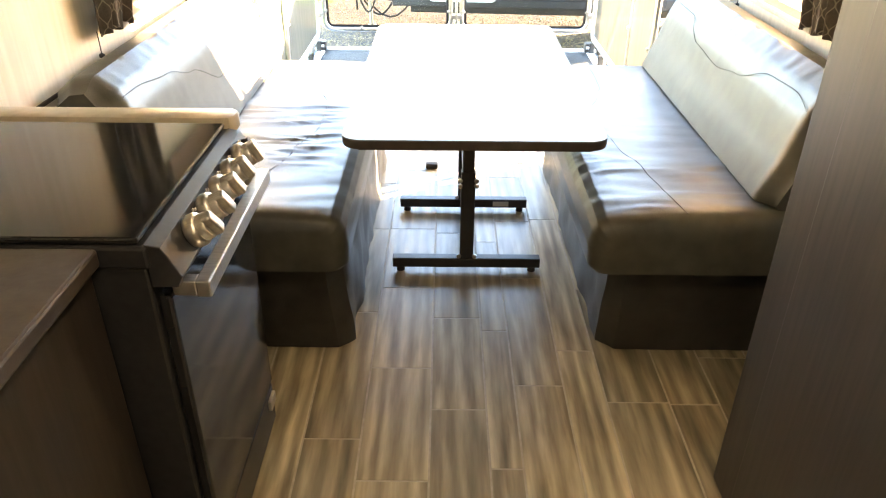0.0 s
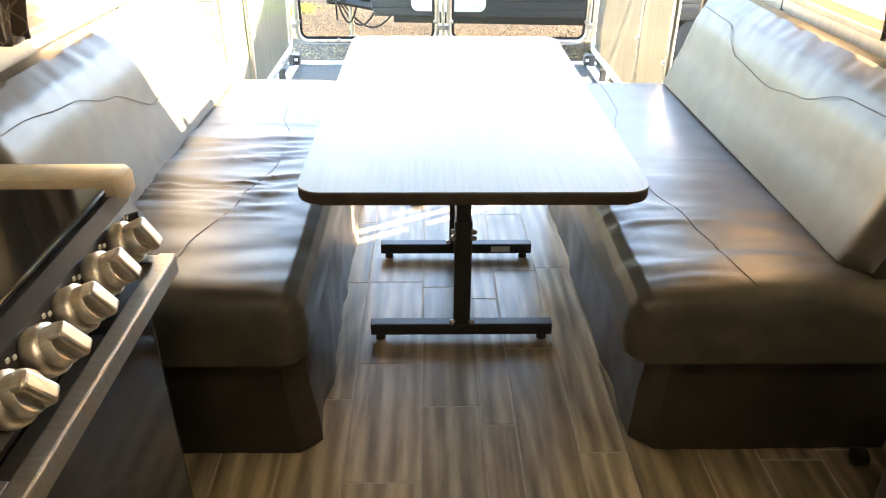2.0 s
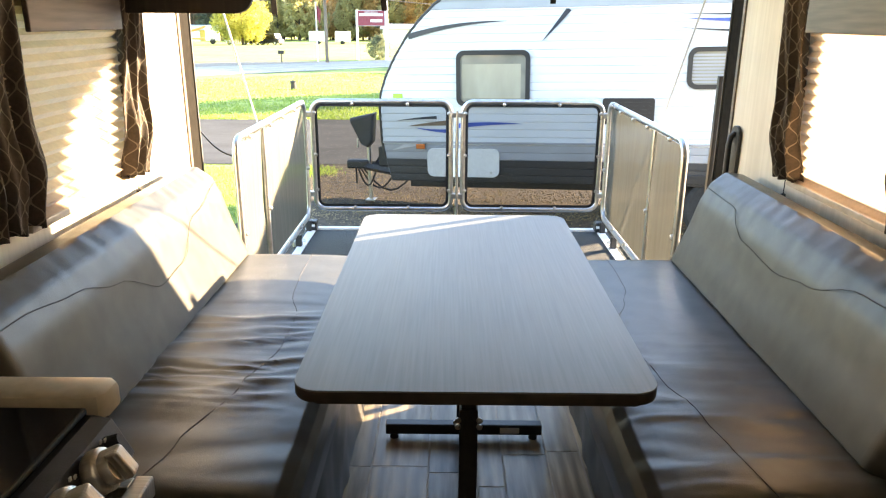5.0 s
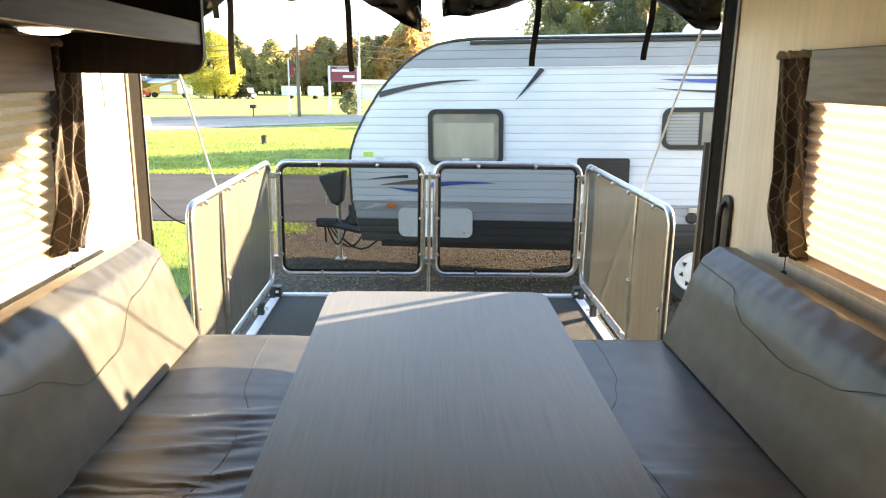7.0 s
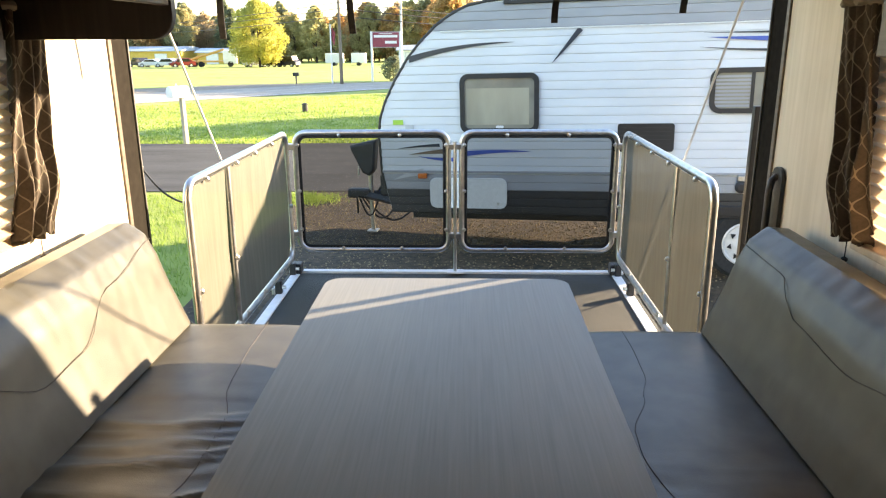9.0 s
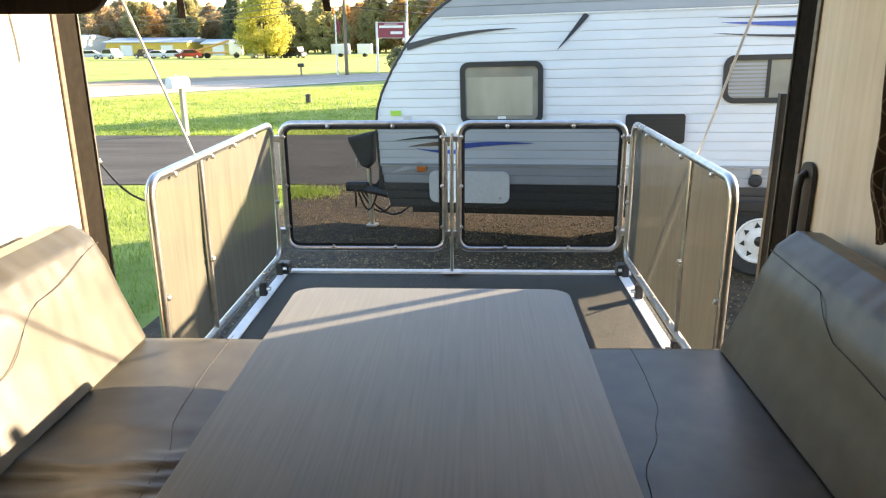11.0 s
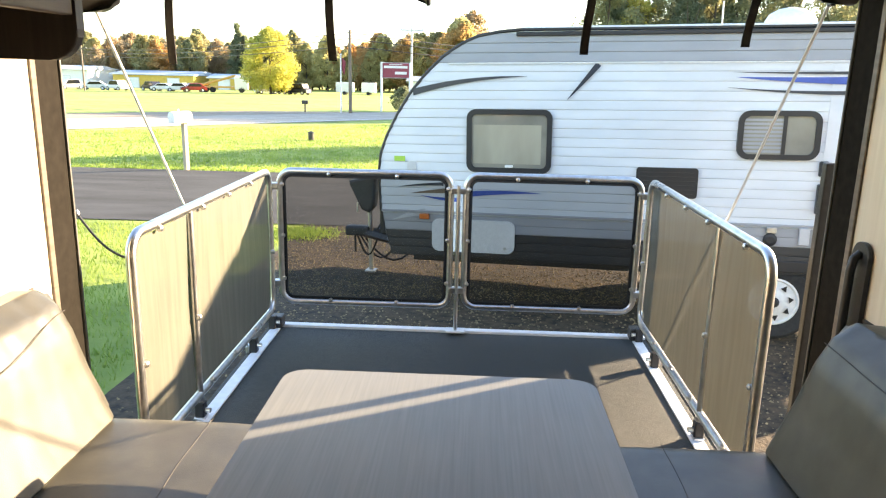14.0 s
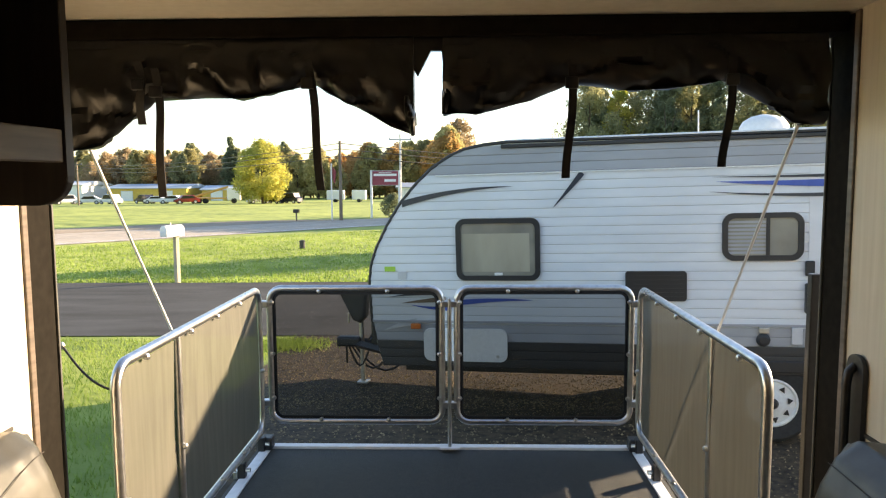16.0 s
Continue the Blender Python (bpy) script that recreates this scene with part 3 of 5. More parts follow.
def strap(x, z0, z1, lean):
    st = thing("strap", (x, 3.80, z0), label="black webbing strap hanging from the rolled screen", category="strap", group="hanging straps")
    bm = bmesh.new()
    n = 14
    for k in range(n):
        a, b = k / n, (k + 1) / n
        pa = [(lean * a + 0.006 * math.sin(5 * a) + e, 0.006 * math.sin(8 * a), (z1 - z0) * a + 0.06 * (1 - a)) for e in (-0.0115, 0.0115)]
        pb = [(lean * b + 0.006 * math.sin(5 * b) + e, 0.006 * math.sin(8 * b), (z1 - z0) * b + 0.06 * (1 - b)) for e in (-0.0115, 0.0115)]
        q = [bm.verts.new((p[0], p[1] + d, p[2])) for p in (pa[0], pa[1], pb[1], pb[0]) for d in (0, 0.003)]
        for f in ((0, 2, 4, 6), (1, 3, 5, 7), (0, 1, 7, 6), (2, 3, 5, 4), (0, 1, 3, 2), (4, 5, 7, 6)):
            bm.faces.new([q[i] for i in f])
    bmesh.ops.remove_doubles(bm, verts=bm.verts, dist=0.0001)
    part("webbing", bm, HEM, st)
    part("buckle", boxed((-0.018, -0.006, -0.02), (0.018, 0.008, 0.012), 0.003), BLACK, st)


for x, z0, z1, lean in ((-0.535, 1.77, 1.47, 0.012), (-0.585, 1.79, 1.675, 0.012), (-0.105, 1.79, 1.487, 0.036), (0.63, 1.785, 1.518, -0.008), (1.07, 1.79, 1.547, -0.016)):
    strap(x, z0, z1, lean)


# ---- sofas ----
def sofa(name, s, front, y0, y1, inset, back_line, seat_line, label):
    """A fold-down sofa along a wall: s = 1 when the wall is on the +x side. Local x runs from the front edge to the wall."""
    wall = RX if s > 0 else LX
    depth = abs(wall - front)
    sf = thing(name, (front, (y0 + y1) / 2, 0), label=label, category="sofa", group="fold-down sofas")
    L = y1 - y0

    # seat: a rounded block, its top wrinkled
    seat_d = depth - 0.03

    def seat_at(a, b):
        y = -L / 2 + L * a
        # cross-section round the block: b from the wall side under the seat to the front and over the top
        P = ((seat_d, 0.345), (0.014, 0.345), (0.0, 0.358), (-0.004, 0.42), (0.002, 0.47), (0.016, 0.497), (0.042, 0.513), (0.09, 0.52), (0.18, 0.523), (seat_d, 0.52))
        i = min(int(b * 9), 8)
        f = b * 9 - i
        x = P[i][0] + (P[i + 1][0] - P[i][0]) * f
        z = P[i][1] + (P[i + 1][1] - P[i][1]) * f
        e = min(a, 1 - a) * L
        r = 0.05
        drop = r - math.sqrt(max(0.0, r * r - max(0.0, r - e) ** 2))
        z -= drop * smoothstep(0.40, 0.52, z)
        x += 0.8 * drop * (1 - smoothstep(0.03, 0.12, x))
        if z > 0.47:
            z += seat_top(x, y) * smoothstep(0.0, 0.08, e)
        return (s * x, y, z)

    def seat_top(x, y):
            bow = math.sin(math.pi * min(1, x / seat_d)) * 0.012
            near = smoothstep(0.15, -0.45, y)
            pull = noise.noise(Vector((x * 3.0, y * 15 + 1.6 * math.sin(4 * x), s * 3.1))) * 0.0035 * near
            creased = smoothstep(0.55, 0.1, abs(y + 0.12)) * smoothstep(0.03, 0.2, x) if s < 0 else 0.45 * near
            for step, size in ((7.0, 0.009), (12.0, 0.006)):
                n = noise.noise(Vector((x * 1.9 + 2, y * step + 1.5 * math.sin(3.5 * x + 3 * y), s * step)))
                pull += size * creased * max(0.0, 0.2 - abs(n)) / 0.2
            pull += noise.noise(Vector((x * 7, y * 8, s * 5.0))) * 0.0022
            return bow + pull
    sm = grid(bmesh.new(), 170, 81, seat_at)
    cap_ends(sm, 171, 82)
    part("seat", sm, LEATHER, sf, "wrinkled vinyl seat cushion", smooth=True)
    # skirted base set back under the seat
    def skirt_at(a, b):
        path = ((depth - 0.05, -L / 2 + 0.08), (inset + 0.05, -L / 2 + 0.08), (inset, -L / 2 + 0.13), (inset, L / 2 - 0.02), (depth - 0.05, L / 2 - 0.02))
        k = min(int(a * 4), 3)
        f = a * 4 - k
        x = path[k][0] + (path[k + 1][0] - path[k][0]) * f
        y = path[k][1] + (path[k + 1][1] - path[k][1]) * f
        q = noise.noise(Vector((x * 6, y * 6, b * 1.5 + s))) * 0.016 * (1 - b * 0.5) + noise.noise(Vector((x * 15, y * 15, b * 4 + s))) * 0.007
        flare = 0.02 * (1 - b)
        return (s * (x - flare + q), y + q * 0.6, 0.004 + 0.338 * b)
    part("skirt", grid(bmesh.new(), 160, 14, skirt_at), SKIRT, sf, "loose dark vinyl skirt", smooth=True)
    part("base_frame", boxed((min(s * 0.14, s * (depth - 0.06)), -L / 2 + 0.1, 0.03), (max(s * 0.14, s * (depth - 0.06)), L / 2 - 0.08, 0.335)), SKIRT, sf)

    # backrest: slanted, with a fuller upper band
    by0, by1 = -L / 2 + 0.06, L / 2 - 0.0
    b0 = depth - 0.31

    def back_at(a, b):
        y = by0 + (by1 - by0) * a
        P = ((b0 + 0.22, 0.50), (b0 + 0.02, 0.505), (b0, 0.54), (b0 + 0.055, 0.68), (b0 + 0.09, 0.79), (b0 + 0.125, 0.855), (b0 + 0.18, 0.895), (b0 + 0.24, 0.89), (b0 + 0.285, 0.855), (b0 + 0.29, 0.6))
        n = len(P) - 1
        i = min(int(b * n), n - 1)
        f = b * n - i
        x = P[i][0] + (P[i + 1][0] - P[i][0]) * f
        z = P[i][1] + (P[i + 1][1] - P[i][1]) * f
        e = min(a, 1 - a) * (by1 - by0)
        pinch = 1 - smoothstep(0.0, 0.07, e)
        x += 0.045 * pinch * (1 - 1.3 * smoothstep(b0 + 0.08, b0 + 0.24, x))
        z -= 0.03 * pinch * (1.2 * smoothstep(0.55, 0.85, z) - 0.2)
        q = noise.noise(Vector((x * 5, y * 7, z * 5 + s * 9))) * 0.0014 + noise.noise(Vector((x * 14, y * 26, z * 9 + s))) * (0.0008 + 0.0018 * smoothstep(0.78, 0.86, z))
        return (s * (x - q), y, z + q * 0.5)
    bm = grid(bmesh.new(), 90, 45, back_at)
    cap_ends(bm, 91, 46)
    part("backrest", bm, LEATHER, sf, "slanted vinyl backrest with a padded upper band", smooth=True)

    # stitched curves on the back and the seat
    def back_point(y, z):
        x = blend(((0.54, b0), (0.68, b0 + 0.055), (0.79, b0 + 0.09), (0.855, b0 + 0.125)), z)
        return (s * (x - 0.0035), y, z + 0.001)
    part("back_seam", tube(bmesh.new(), [back_point(by0 + 0.07 + (by1 - by0 - 0.12) * i / 40,
         blend(back_line, by0 + 0.07 + (by1 - by0 - 0.12) * i / 40 + (y0 + y1) / 2)) for i in range(41)], 0.0012, 6), SEAM, sf)
    pts = [(s * blend(seat_line, y0 + 0.03 + (L - 0.06) * i / 40), -L / 2 + 0.03 + (L - 0.06) * i / 40) for i in range(41)]
    seam = [(x, y, 0.5228 + seat_top(abs(x), y)) for x, y in pts]
    part("seat_seam", tube(bmesh.new(), seam, 0.0012, 6), SEAM, sf)
    for x in (depth - 0.16,):
        part("castor", lathe(bmesh.new(), ((0.012, -0.018), (0.024, -0.014), (0.024, 0.014), (0.012, 0.018)), pose(s * x, -L / 2 + 0.03, 0.024, 0, 90), 14), BLACK, sf)
    return sf


sofa("sofa", 1, 0.60, 1.89, 3.51, 0.095, ((1.9, 0.79), (2.15, 0.83), (2.314, 0.825), (2.53, 0.765), (2.706, 0.742), (2.977, 0.757), (3.16, 0.83), (3.5, 0.835)),
     ((1.9, 0.27), (2.07, 0.243), (2.26, 0.214), (2.44, 0.171), (2.71, 0.132), (2.81, 0.138), (3.0, 0.202), (3.12, 0.234), (3.3, 0.24), (3.5, 0.236)), "brown-grey vinyl fold-down sofa along the window wall beside the pantry")
sofa("sofa", -1, -0.12, 1.89, 3.55, 0.03, ((1.9, 0.835), (2.109, 0.833), (2.32, 0.812), (2.51, 0.765), (2.735, 0.68), (2.9, 0.69), (3.15, 0.79), (3.5, 0.835)),
     ((1.9, 0.34), (2.1, 0.3), (2.373, 0.227), (2.62, 0.176), (2.84, 0.177), (3.04, 0.228), (3.11, 0.234), (3.3, 0.244), (3.5, 0.243)), "brown-grey vinyl fold-down sofa along the wall beside the stove")

# ---- table ----
table = thing("dinette_table", (0.255, 2.735, 0), label="grey wood-look dinette table on two black steel T-legs", category="table")
TZ = 0.715
part("tabletop", prism(bmesh.new(), round_rect(0.78, 1.44, 0.055, 8), lambda u, v, d: (u, v, TZ - 0.004 + d), 0.004, 0.0015), TABLE, table, "grey-brown wood-grain laminate top")
part("edge_band", prism(bmesh.new(), round_rect(0.78, 1.44, 0.055, 8), lambda u, v, d: (u, v, TZ - 0.031 + d), 0.027, 0.006), EDGE, table, "dark brown edge band", smooth=True)
for y, half in ((-0.265, 0.284), (0.25, 0.282)):
    foot = part("foot", boxed((-half, y - 0.02, 0.022), (half, y + 0.02, 0.062), 0.004), BLACK, table)
    for s in (-1, 1):
        part("pad", rod(bmesh.new(), (s * (half - 0.03), y, 0.001), (s * (half - 0.03), y, 0.024), 0.016, 0.012), RUBBER, foot)
    part("column", boxed((-0.026, y - 0.02, 0.062), (0.026, y + 0.02, 0.42), 0.003), BLACK, table)
    part("inner_column", boxed((-0.021, y - 0.015, 0.4), (0.021, y + 0.015, TZ - 0.05), 0.003), BLACK, table)
    part("mount_plate", boxed((-0.2, y - 0.025, TZ - 0.052), (0.2, y + 0.025, TZ - 0.036), 0.002), BLACK, table)
    for z in (0.075, 0.37, 0.39):
        for s in (-1, 1):
            part("bolt", lathe(bmesh.new(), ((0.003, 0.0), (0.009, 0.0), (0.009, 0.006), (0.004, 0.009)), pose(s * 0.03, y - 0.02, z, 90), 8), STEEL, table)
part("stretcher", boxed((-0.015, -0.25, 0.3), (0.015, 0.23, 0.33), 0.003), BLACK, table)
part("release_wire", tube(bmesh.new(), [(0.05, 0.21, TZ - 0.05), (0.055, 0.21, 0.5), (0.05, 0.212, 0.34), (0.035, 0.212, 0.33)], 0.004, 6), STEEL, table)
part("sticker", boxed((0.13, 0.2235, 0.033), (0.2, 0.2248, 0.056)), WHITE, table, "pale paper sticker")
solid("rubber_wedge", boxed((0.075, 3.43, 0.002), (0.135, 3.47, 0.03), 0.008), RUBBER, "small black rubber block lying on the floor", "rubber block")

# ---- stove and counter ----
st = thing("stove", (-0.605, 1.315, 0.008), label="black gas range with steel knobs and handle", category="stove")
part("body", boxed((-0.26, -0.26, 0.06), (0.29, 0.26, 0.86), 0.006), BLACK, st)
part("glass_cover", boxed((-0.27, -0.262, 0.905), (0.285, 0.262, 0.917), 0.004), GLOSS, st, "black glass cooktop cover")
part("top_frame", boxed((-0.275, -0.268, 0.862), (0.298, 0.268, 0.903), 0.006), BLACK, st)
panel = bmesh.new()
prism(panel, ((0.292, 0.905), (0.318, 0.9), (0.345, 0.845), (0.335, 0.825), (0.292, 0.825)), lambda u, v, d: (u, -0.262 + d, v), 0.524, 0.002)
part("control_panel", panel, BLACK, st)
axis = Vector((0.9, 0, 0.44)).normalized()
turn = axis.to_track_quat("Z", "Y").to_matrix().to_4x4()
for i, y in enumerate((0.168, 0.084, 0.004, -0.076, -0.157)):
    at = Matrix.Translation((0.334, y, 0.872)) @ turn
    k = part("knob", lathe(bmesh.new(), ((0.029, 0.0), (0.031, 0.005), (0.0305, 0.017), (0.0275, 0.021), (0.0245, 0.023), (0.0245, 0.034), (0.0225, 0.038)), at, 28), STEEL, st, "round brushed steel knob", smooth=True)
    grip = bmesh.new()
    box(grip, (-0.012, -0.0235, 0.03), (0.012, 0.0235, 0.052), 0.006, 3)
    bmesh.ops.transform(grip, matrix=at @ pose(0, 0, 0, 0, 0, 8 + 4 * i), verts=grip.verts)
    part("grip", grip, STEEL, k)
    for dz in (0.0, 0.012):
        part("mark", boxed((0.3265, y + 0.035 + dz, 0.8935 - dz * 0.4), (0.3285, y + 0.04 + dz, 0.8985 - dz * 0.4)), WHITE, st)
part("igniter_knob", rod(bmesh.new(), (0.32, 0.225, 0.88), (0.345, 0.225, 0.89), 0.01, 0.008), BLACK, st)
door = part("oven_door", boxed((0.291, -0.25, 0.2), (0.315, 0.25, 0.8), 0.006), GLOSS, st, "black glass oven door")
bar = part("handle", boxed((0.352, -0.235, 0.788), (0.378, 0.24, 0.82), 0.003), STEEL, door, "square steel handle bar")
for s in (-1, 1):
    part("standoff", boxed((0.312, s * 0.222 - 0.013, 0.79), (0.354, s * 0.222 + 0.013, 0.82), 0.003), STEEL, door)
part("drawer", boxed((0.291, -0.25, 0.07), (0.312, 0.25, 0.19), 0.005), BLACK, st)
part("drawer_latch", boxed((0.31, 0.19, 0.14), (0.322, 0.24, 0.17), 0.003), STEEL, st)
ct = thing("counter_end", (-0.62, 1.625, 0), label="narrow beige laminate counter end beside the stove", category="counter")
part("worktop", prism(bmesh.new(), ((-0.28, -0.035), (0.28, -0.035), (0.305, -0.03), (0.315, -0.015), (0.315, 0.02), (0.3, 0.035), (-0.28, 0.035)), lambda u, v, d: (u, v, 0.89 + d), 0.042, 0.008), COUNTER, ct, smooth=True)
part("end_panel", boxed((-0.28, -0.03, 0.0), (0.29, 0.03, 0.888), 0.003), DARKWOOD, ct)
base = thing("kitchen_cabinet", (-0.62, 0.5, 0), label="dark wood kitchen base cabinet with a dark worktop", category="cabinet")
part("carcass", boxed((-0.28, -0.6, 0), (0.22, 0.54, 0.88), 0.004), DARKWOOD, base)
part("worktop", boxed((-0.28, -0.6, 0.882), (0.24, 0.54, 0.915), 0.006), EDGE, base)
pantry = thing("pantry", (1.14, 0.68, 0), label="dark wood walk-in pantry cabinet", category="cabinet")
part("carcass", boxed((-0.25, -0.7, 0), (0.255, 0.75, TOP - 0.01), 0.004), DARKWOOD, pantry)
part("door", boxed((-0.272, -0.6, 0.08), (-0.252, 0.6, 1.9), 0.004), DARKWOOD, pantry)

# ---- overhead cabinet ----
oc = thing("overhead_cabinet", (LX, 2.1, 1.47), label="dark wood overhead cabinet with an open shelf", category="cabinet")
D = 0.475


def end_outline(r=0.06):
    pts = [(0.003, 0.0)] + [(D - r + r * math.cos(radians(a)), r + r * math.sin(radians(a))) for a in range(-90, 1, 15)] + [(D, 0.493), (0.003, 0.493)]
    return pts


part("end_panel", prism(bmesh.new(), end_outline(), lambda u, v, d: (u, 1.075 + d, v), 0.028, 0.004), DARKWOOD, oc, "dark rounded end panel")
part("bottom_panel", boxed((0.003, -1.0, 0.115), (D - 0.031, 1.074, 0.13)), CABRAIL, oc)
part("bottom_rail", boxed((D - 0.03, -1.0, 0.085), (D - 0.005, 1.074, 0.15), 0.003), CABRAIL, oc, "grey-brown lower front rail")
part("top_rail", boxed((D - 0.03, -1.0, 0.44), (D - 0.005, 1.074, 0.493), 0.003), CABRAIL, oc)
part("back_panel", boxed((0.003, -1.0, 0.13), (0.012, 1.074, 0.49)), DARKWOOD, oc)
part("divider", boxed((0.012, 0.1, 0.13), (D - 0.031, 0.12, 0.49)), DARKWOOD, oc)
lamp = thing("puck_light", (-0.63, 2.60, 1.575), label="round lit lamp under the overhead cabinet", category="lamp")
part("housing", lathe(bmesh.new(), ((0.06, 0.01), (0.066, 0.004), (0.062, -0.008), (0.052, -0.012)), Matrix(), 28), WHITE, lamp, smooth=True)
part("lens", lathe(bmesh.new(), ((0.05, -0.013), (0.05, -0.016), (0.03, -0.022), (0.004, -0.024)), Matrix(), 28), LAMPGLOW, lamp, "glowing warm lens", smooth=True)

# two added fill lamps, out of view, that brighten floor and aisle
for y in (0.55, -0.75):
    cl = thing("ceiling_light", (0.25, y, TOP), label="unseen round fill lamp added on the aisle ceiling", category="lamp", group="ceiling lamps")
    part("housing", lathe(bmesh.new(), ((0.13, -0.001), (0.135, -0.012), (0.125, -0.02)), Matrix(), 28), WHITE, cl, smooth=True)
    part("lens", lathe(bmesh.new(), ((0.122, -0.021), (0.11, -0.034), (0.06, -0.044), (0.004, -0.047)), Matrix(), 28), LAMPGLOW, cl, "glowing warm lens", smooth=True)


# ---- blinds, valances and curtains ----
def blind(x, s):
    b = thing("pleated_blind", (x + s * 0.03, 2.79, 1.5), label="cream pleated window blind, lowered", category="blind", group="window blinds")
    n = 32
    z1, z0, w = -0.02, -0.56, 0.66

    def at(a, t):
        k = t * n
        out = 0.022 * abs((k % 2) - 1) - 0.011
        return (s * out, (a - 0.5) * w, z1 + (z0 - z1) * t)
    part("pleats", grid(bmesh.new(), 2, n, at), BLIND, b, "creased translucent pleats")
    part("bottom_rail", boxed((-0.018, -w / 2, z0 - 0.022), (0.018, w / 2, z0), 0.004), COUNTER, b)
    part("top_rail", boxed((-0.018, -w / 2, -0.02), (0.018, w / 2, 0.01), 0.003), COUNTER, b)
    for y in (-0.46, 0.40):
        part("cord", rod(bmesh.new(), (-s * 0.012, y, -0.56), (-s * 0.012, y, -0.635), 0.0018, sides=6), SEAM, b)
        part("cord_knob", lathe(bmesh.new(), ((0.003, 0.008), (0.009, 0.004), (0.009, -0.004), (0.004, -0.008)), pose(-s * 0.012, y, -0.635), 10), BLACK, b)
    return b


def valance(x, s):
    v = thing("valance", (x, 2.79, 1.42), label="grey-brown wood box valance over the window", category="valance", group="window valances")
    part("front_board", boxed((min(s * 0.075, s * 0.09), -0.265, 0), (max(s * 0.075, s * 0.09), 0.265, 0.145), 0.003), RAILWOOD, v)
    part("top_board", boxed((min(0.003 * s, s * 0.074), -0.265, 0.13), (max(0.003 * s, s * 0.074), 0.265, 0.145)), RAILWOOD, v)
    return v


def curtain(x, s, y0, y1, z0, seed, tuck, slant=0.0):
    yc, w, ztop = (y0 + y1) / 2, y1 - y0, 1.56
    c = thing("curtain", (x + s * 0.05, yc, ztop), label="dark brown curtain with a pale ogee lattice, gathered at the top", category="curtain", group="window curtains")
    h = ztop - z0

    def at(a, t):
        pinch = 1 - tuck * smoothstep(0.75, 1.0, t)
        y = (a - 0.5) * w * pinch + 0.01 * math.sin(3 * t + seed) - slant * t
        fold = 0.022 * math.sin(2 * math.pi * (2.6 * a + 0.12 * math.sin(4 * t + seed))) + 0.007 * math.sin(2 * math.pi * 7 * a + 3 * t)
        fold *= 0.7 + 0.5 * t
        z = -h * t + 0.008 * math.sin(2 * math.pi * 3 * a) * (1 if t > 0.97 else 0)
        return (s * (fold + 0.018 * math.sin(math.pi * smoothstep(0.55, 1.0, t))), y, z)
    bm = grid(bmesh.new(), 60, 50, at, uv=lambda a, t: (a * w * 1.5, -h * t))
    ob = part("cloth", bm, CURTAIN, c, smooth=True)
    ob.modifiers.new("thick", "SOLIDIFY").thickness = 0.003
    part("heading", tube(bmesh.new(), [(s * 0.02 * math.sin(2 * math.pi * 2.6 * i / 20), (i / 20 - 0.5) * w, -0.004 + 0.004 * math.sin(9 * i)) for i in range(21)], 0.011, 8), CURTAIN, c, "gathered heading", smooth=True)
    return c


for x, s in ((LX, 1), (RX, -1)):
    blind(x, s)
    valance(x, s)
    curtain(x, s, 3.13, 3.31, 0.945, 1.0, 0.2, 0.11)
    curtain(x, s, 2.27, 2.53, 0.935, 2.5, 0.12)

gh = thing("grab_handle", (RX, 3.70, 0.76), label="black plastic grab handle beside the opening", category="handle")
part("mount", prism(bmesh.new(), round_rect(0.085, 0.56, 0.035), lambda u, v, d: (-0.002 - d, u, v), 0.014, 0.003), BLACK, gh)
part("grip", tube(bmesh.new(), [(-0.014, 0, -0.25), (-0.03, 0, -0.235), (-0.036, 0, -0.2), (-0.036, 0, 0.2), (-0.03, 0, 0.235), (-0.014, 0, 0.25)], 0.012, 12), BLACK, gh, smooth=True)

cord = thing("tie_cord", (-0.985, 4.05, 0.98), label="thin black cord tied from the jamb to the railing", category="cord")
part("cord", tube(bmesh.new(), [(0.175 * t, -0.03 * t, -0.14 * t - 0.03 * math.sin(3.14 * t)) for t in (i / 10 for i in range(11))], 0.004, 6), BLACK, cord)
part("hook", lathe(bmesh.new(), ((0.004, -0.012), (0.01, 0.0), (0.004, 0.012)), Matrix(), 8), STEEL, cord)


# ---- ground outside ----
def gz(y):
    """The ground lies level round the caravan and falls gently away beyond it."""
    return -0.70 - 0.018 * max(0.0, y - 8.0)


def sheet(name, corners, lift, mat, label, category, cuts=24):
    """A four-cornered piece of ground that follows the slope."""
    a, b, c, d = [Vector((*p, 0)) for p in corners]

    def at(s, t):
        p = (a * (1 - s) + b * s) * (1 - t) + (d * (1 - s) + c * s) * t
        wob = 0.12 * noise.noise(Vector((p.x * 0.9, p.y * 0.9, lift * 50)))
        edge = 1 if s in (0, 1) or t in (0, 1) else 0
        return (p.x + wob * edge, p.y + wob * edge, gz(p.y) + lift)
    return solid(name, grid(bmesh.new(), cuts, cuts, at), mat, label, category, kind="structure")


gm = bmesh.new()
xs = (-1500, -300, -60, 0, 60, 300, 1500)
ys = (-300, -40, 8, 60, 400, 2500)
gv = [[gm.verts.new((x, y, gz(y) - 0.008)) for y in ys] for x in xs]
for i in range(len(xs) - 1):
    for j in range(len(ys) - 1):
        gm.faces.new((gv[i][j], gv[i + 1][j], gv[i + 1][j + 1], gv[i][j + 1]))
solid("ground", gm, GRASS, "sunlit green lawn and fields falling away", "ground", kind="structure")
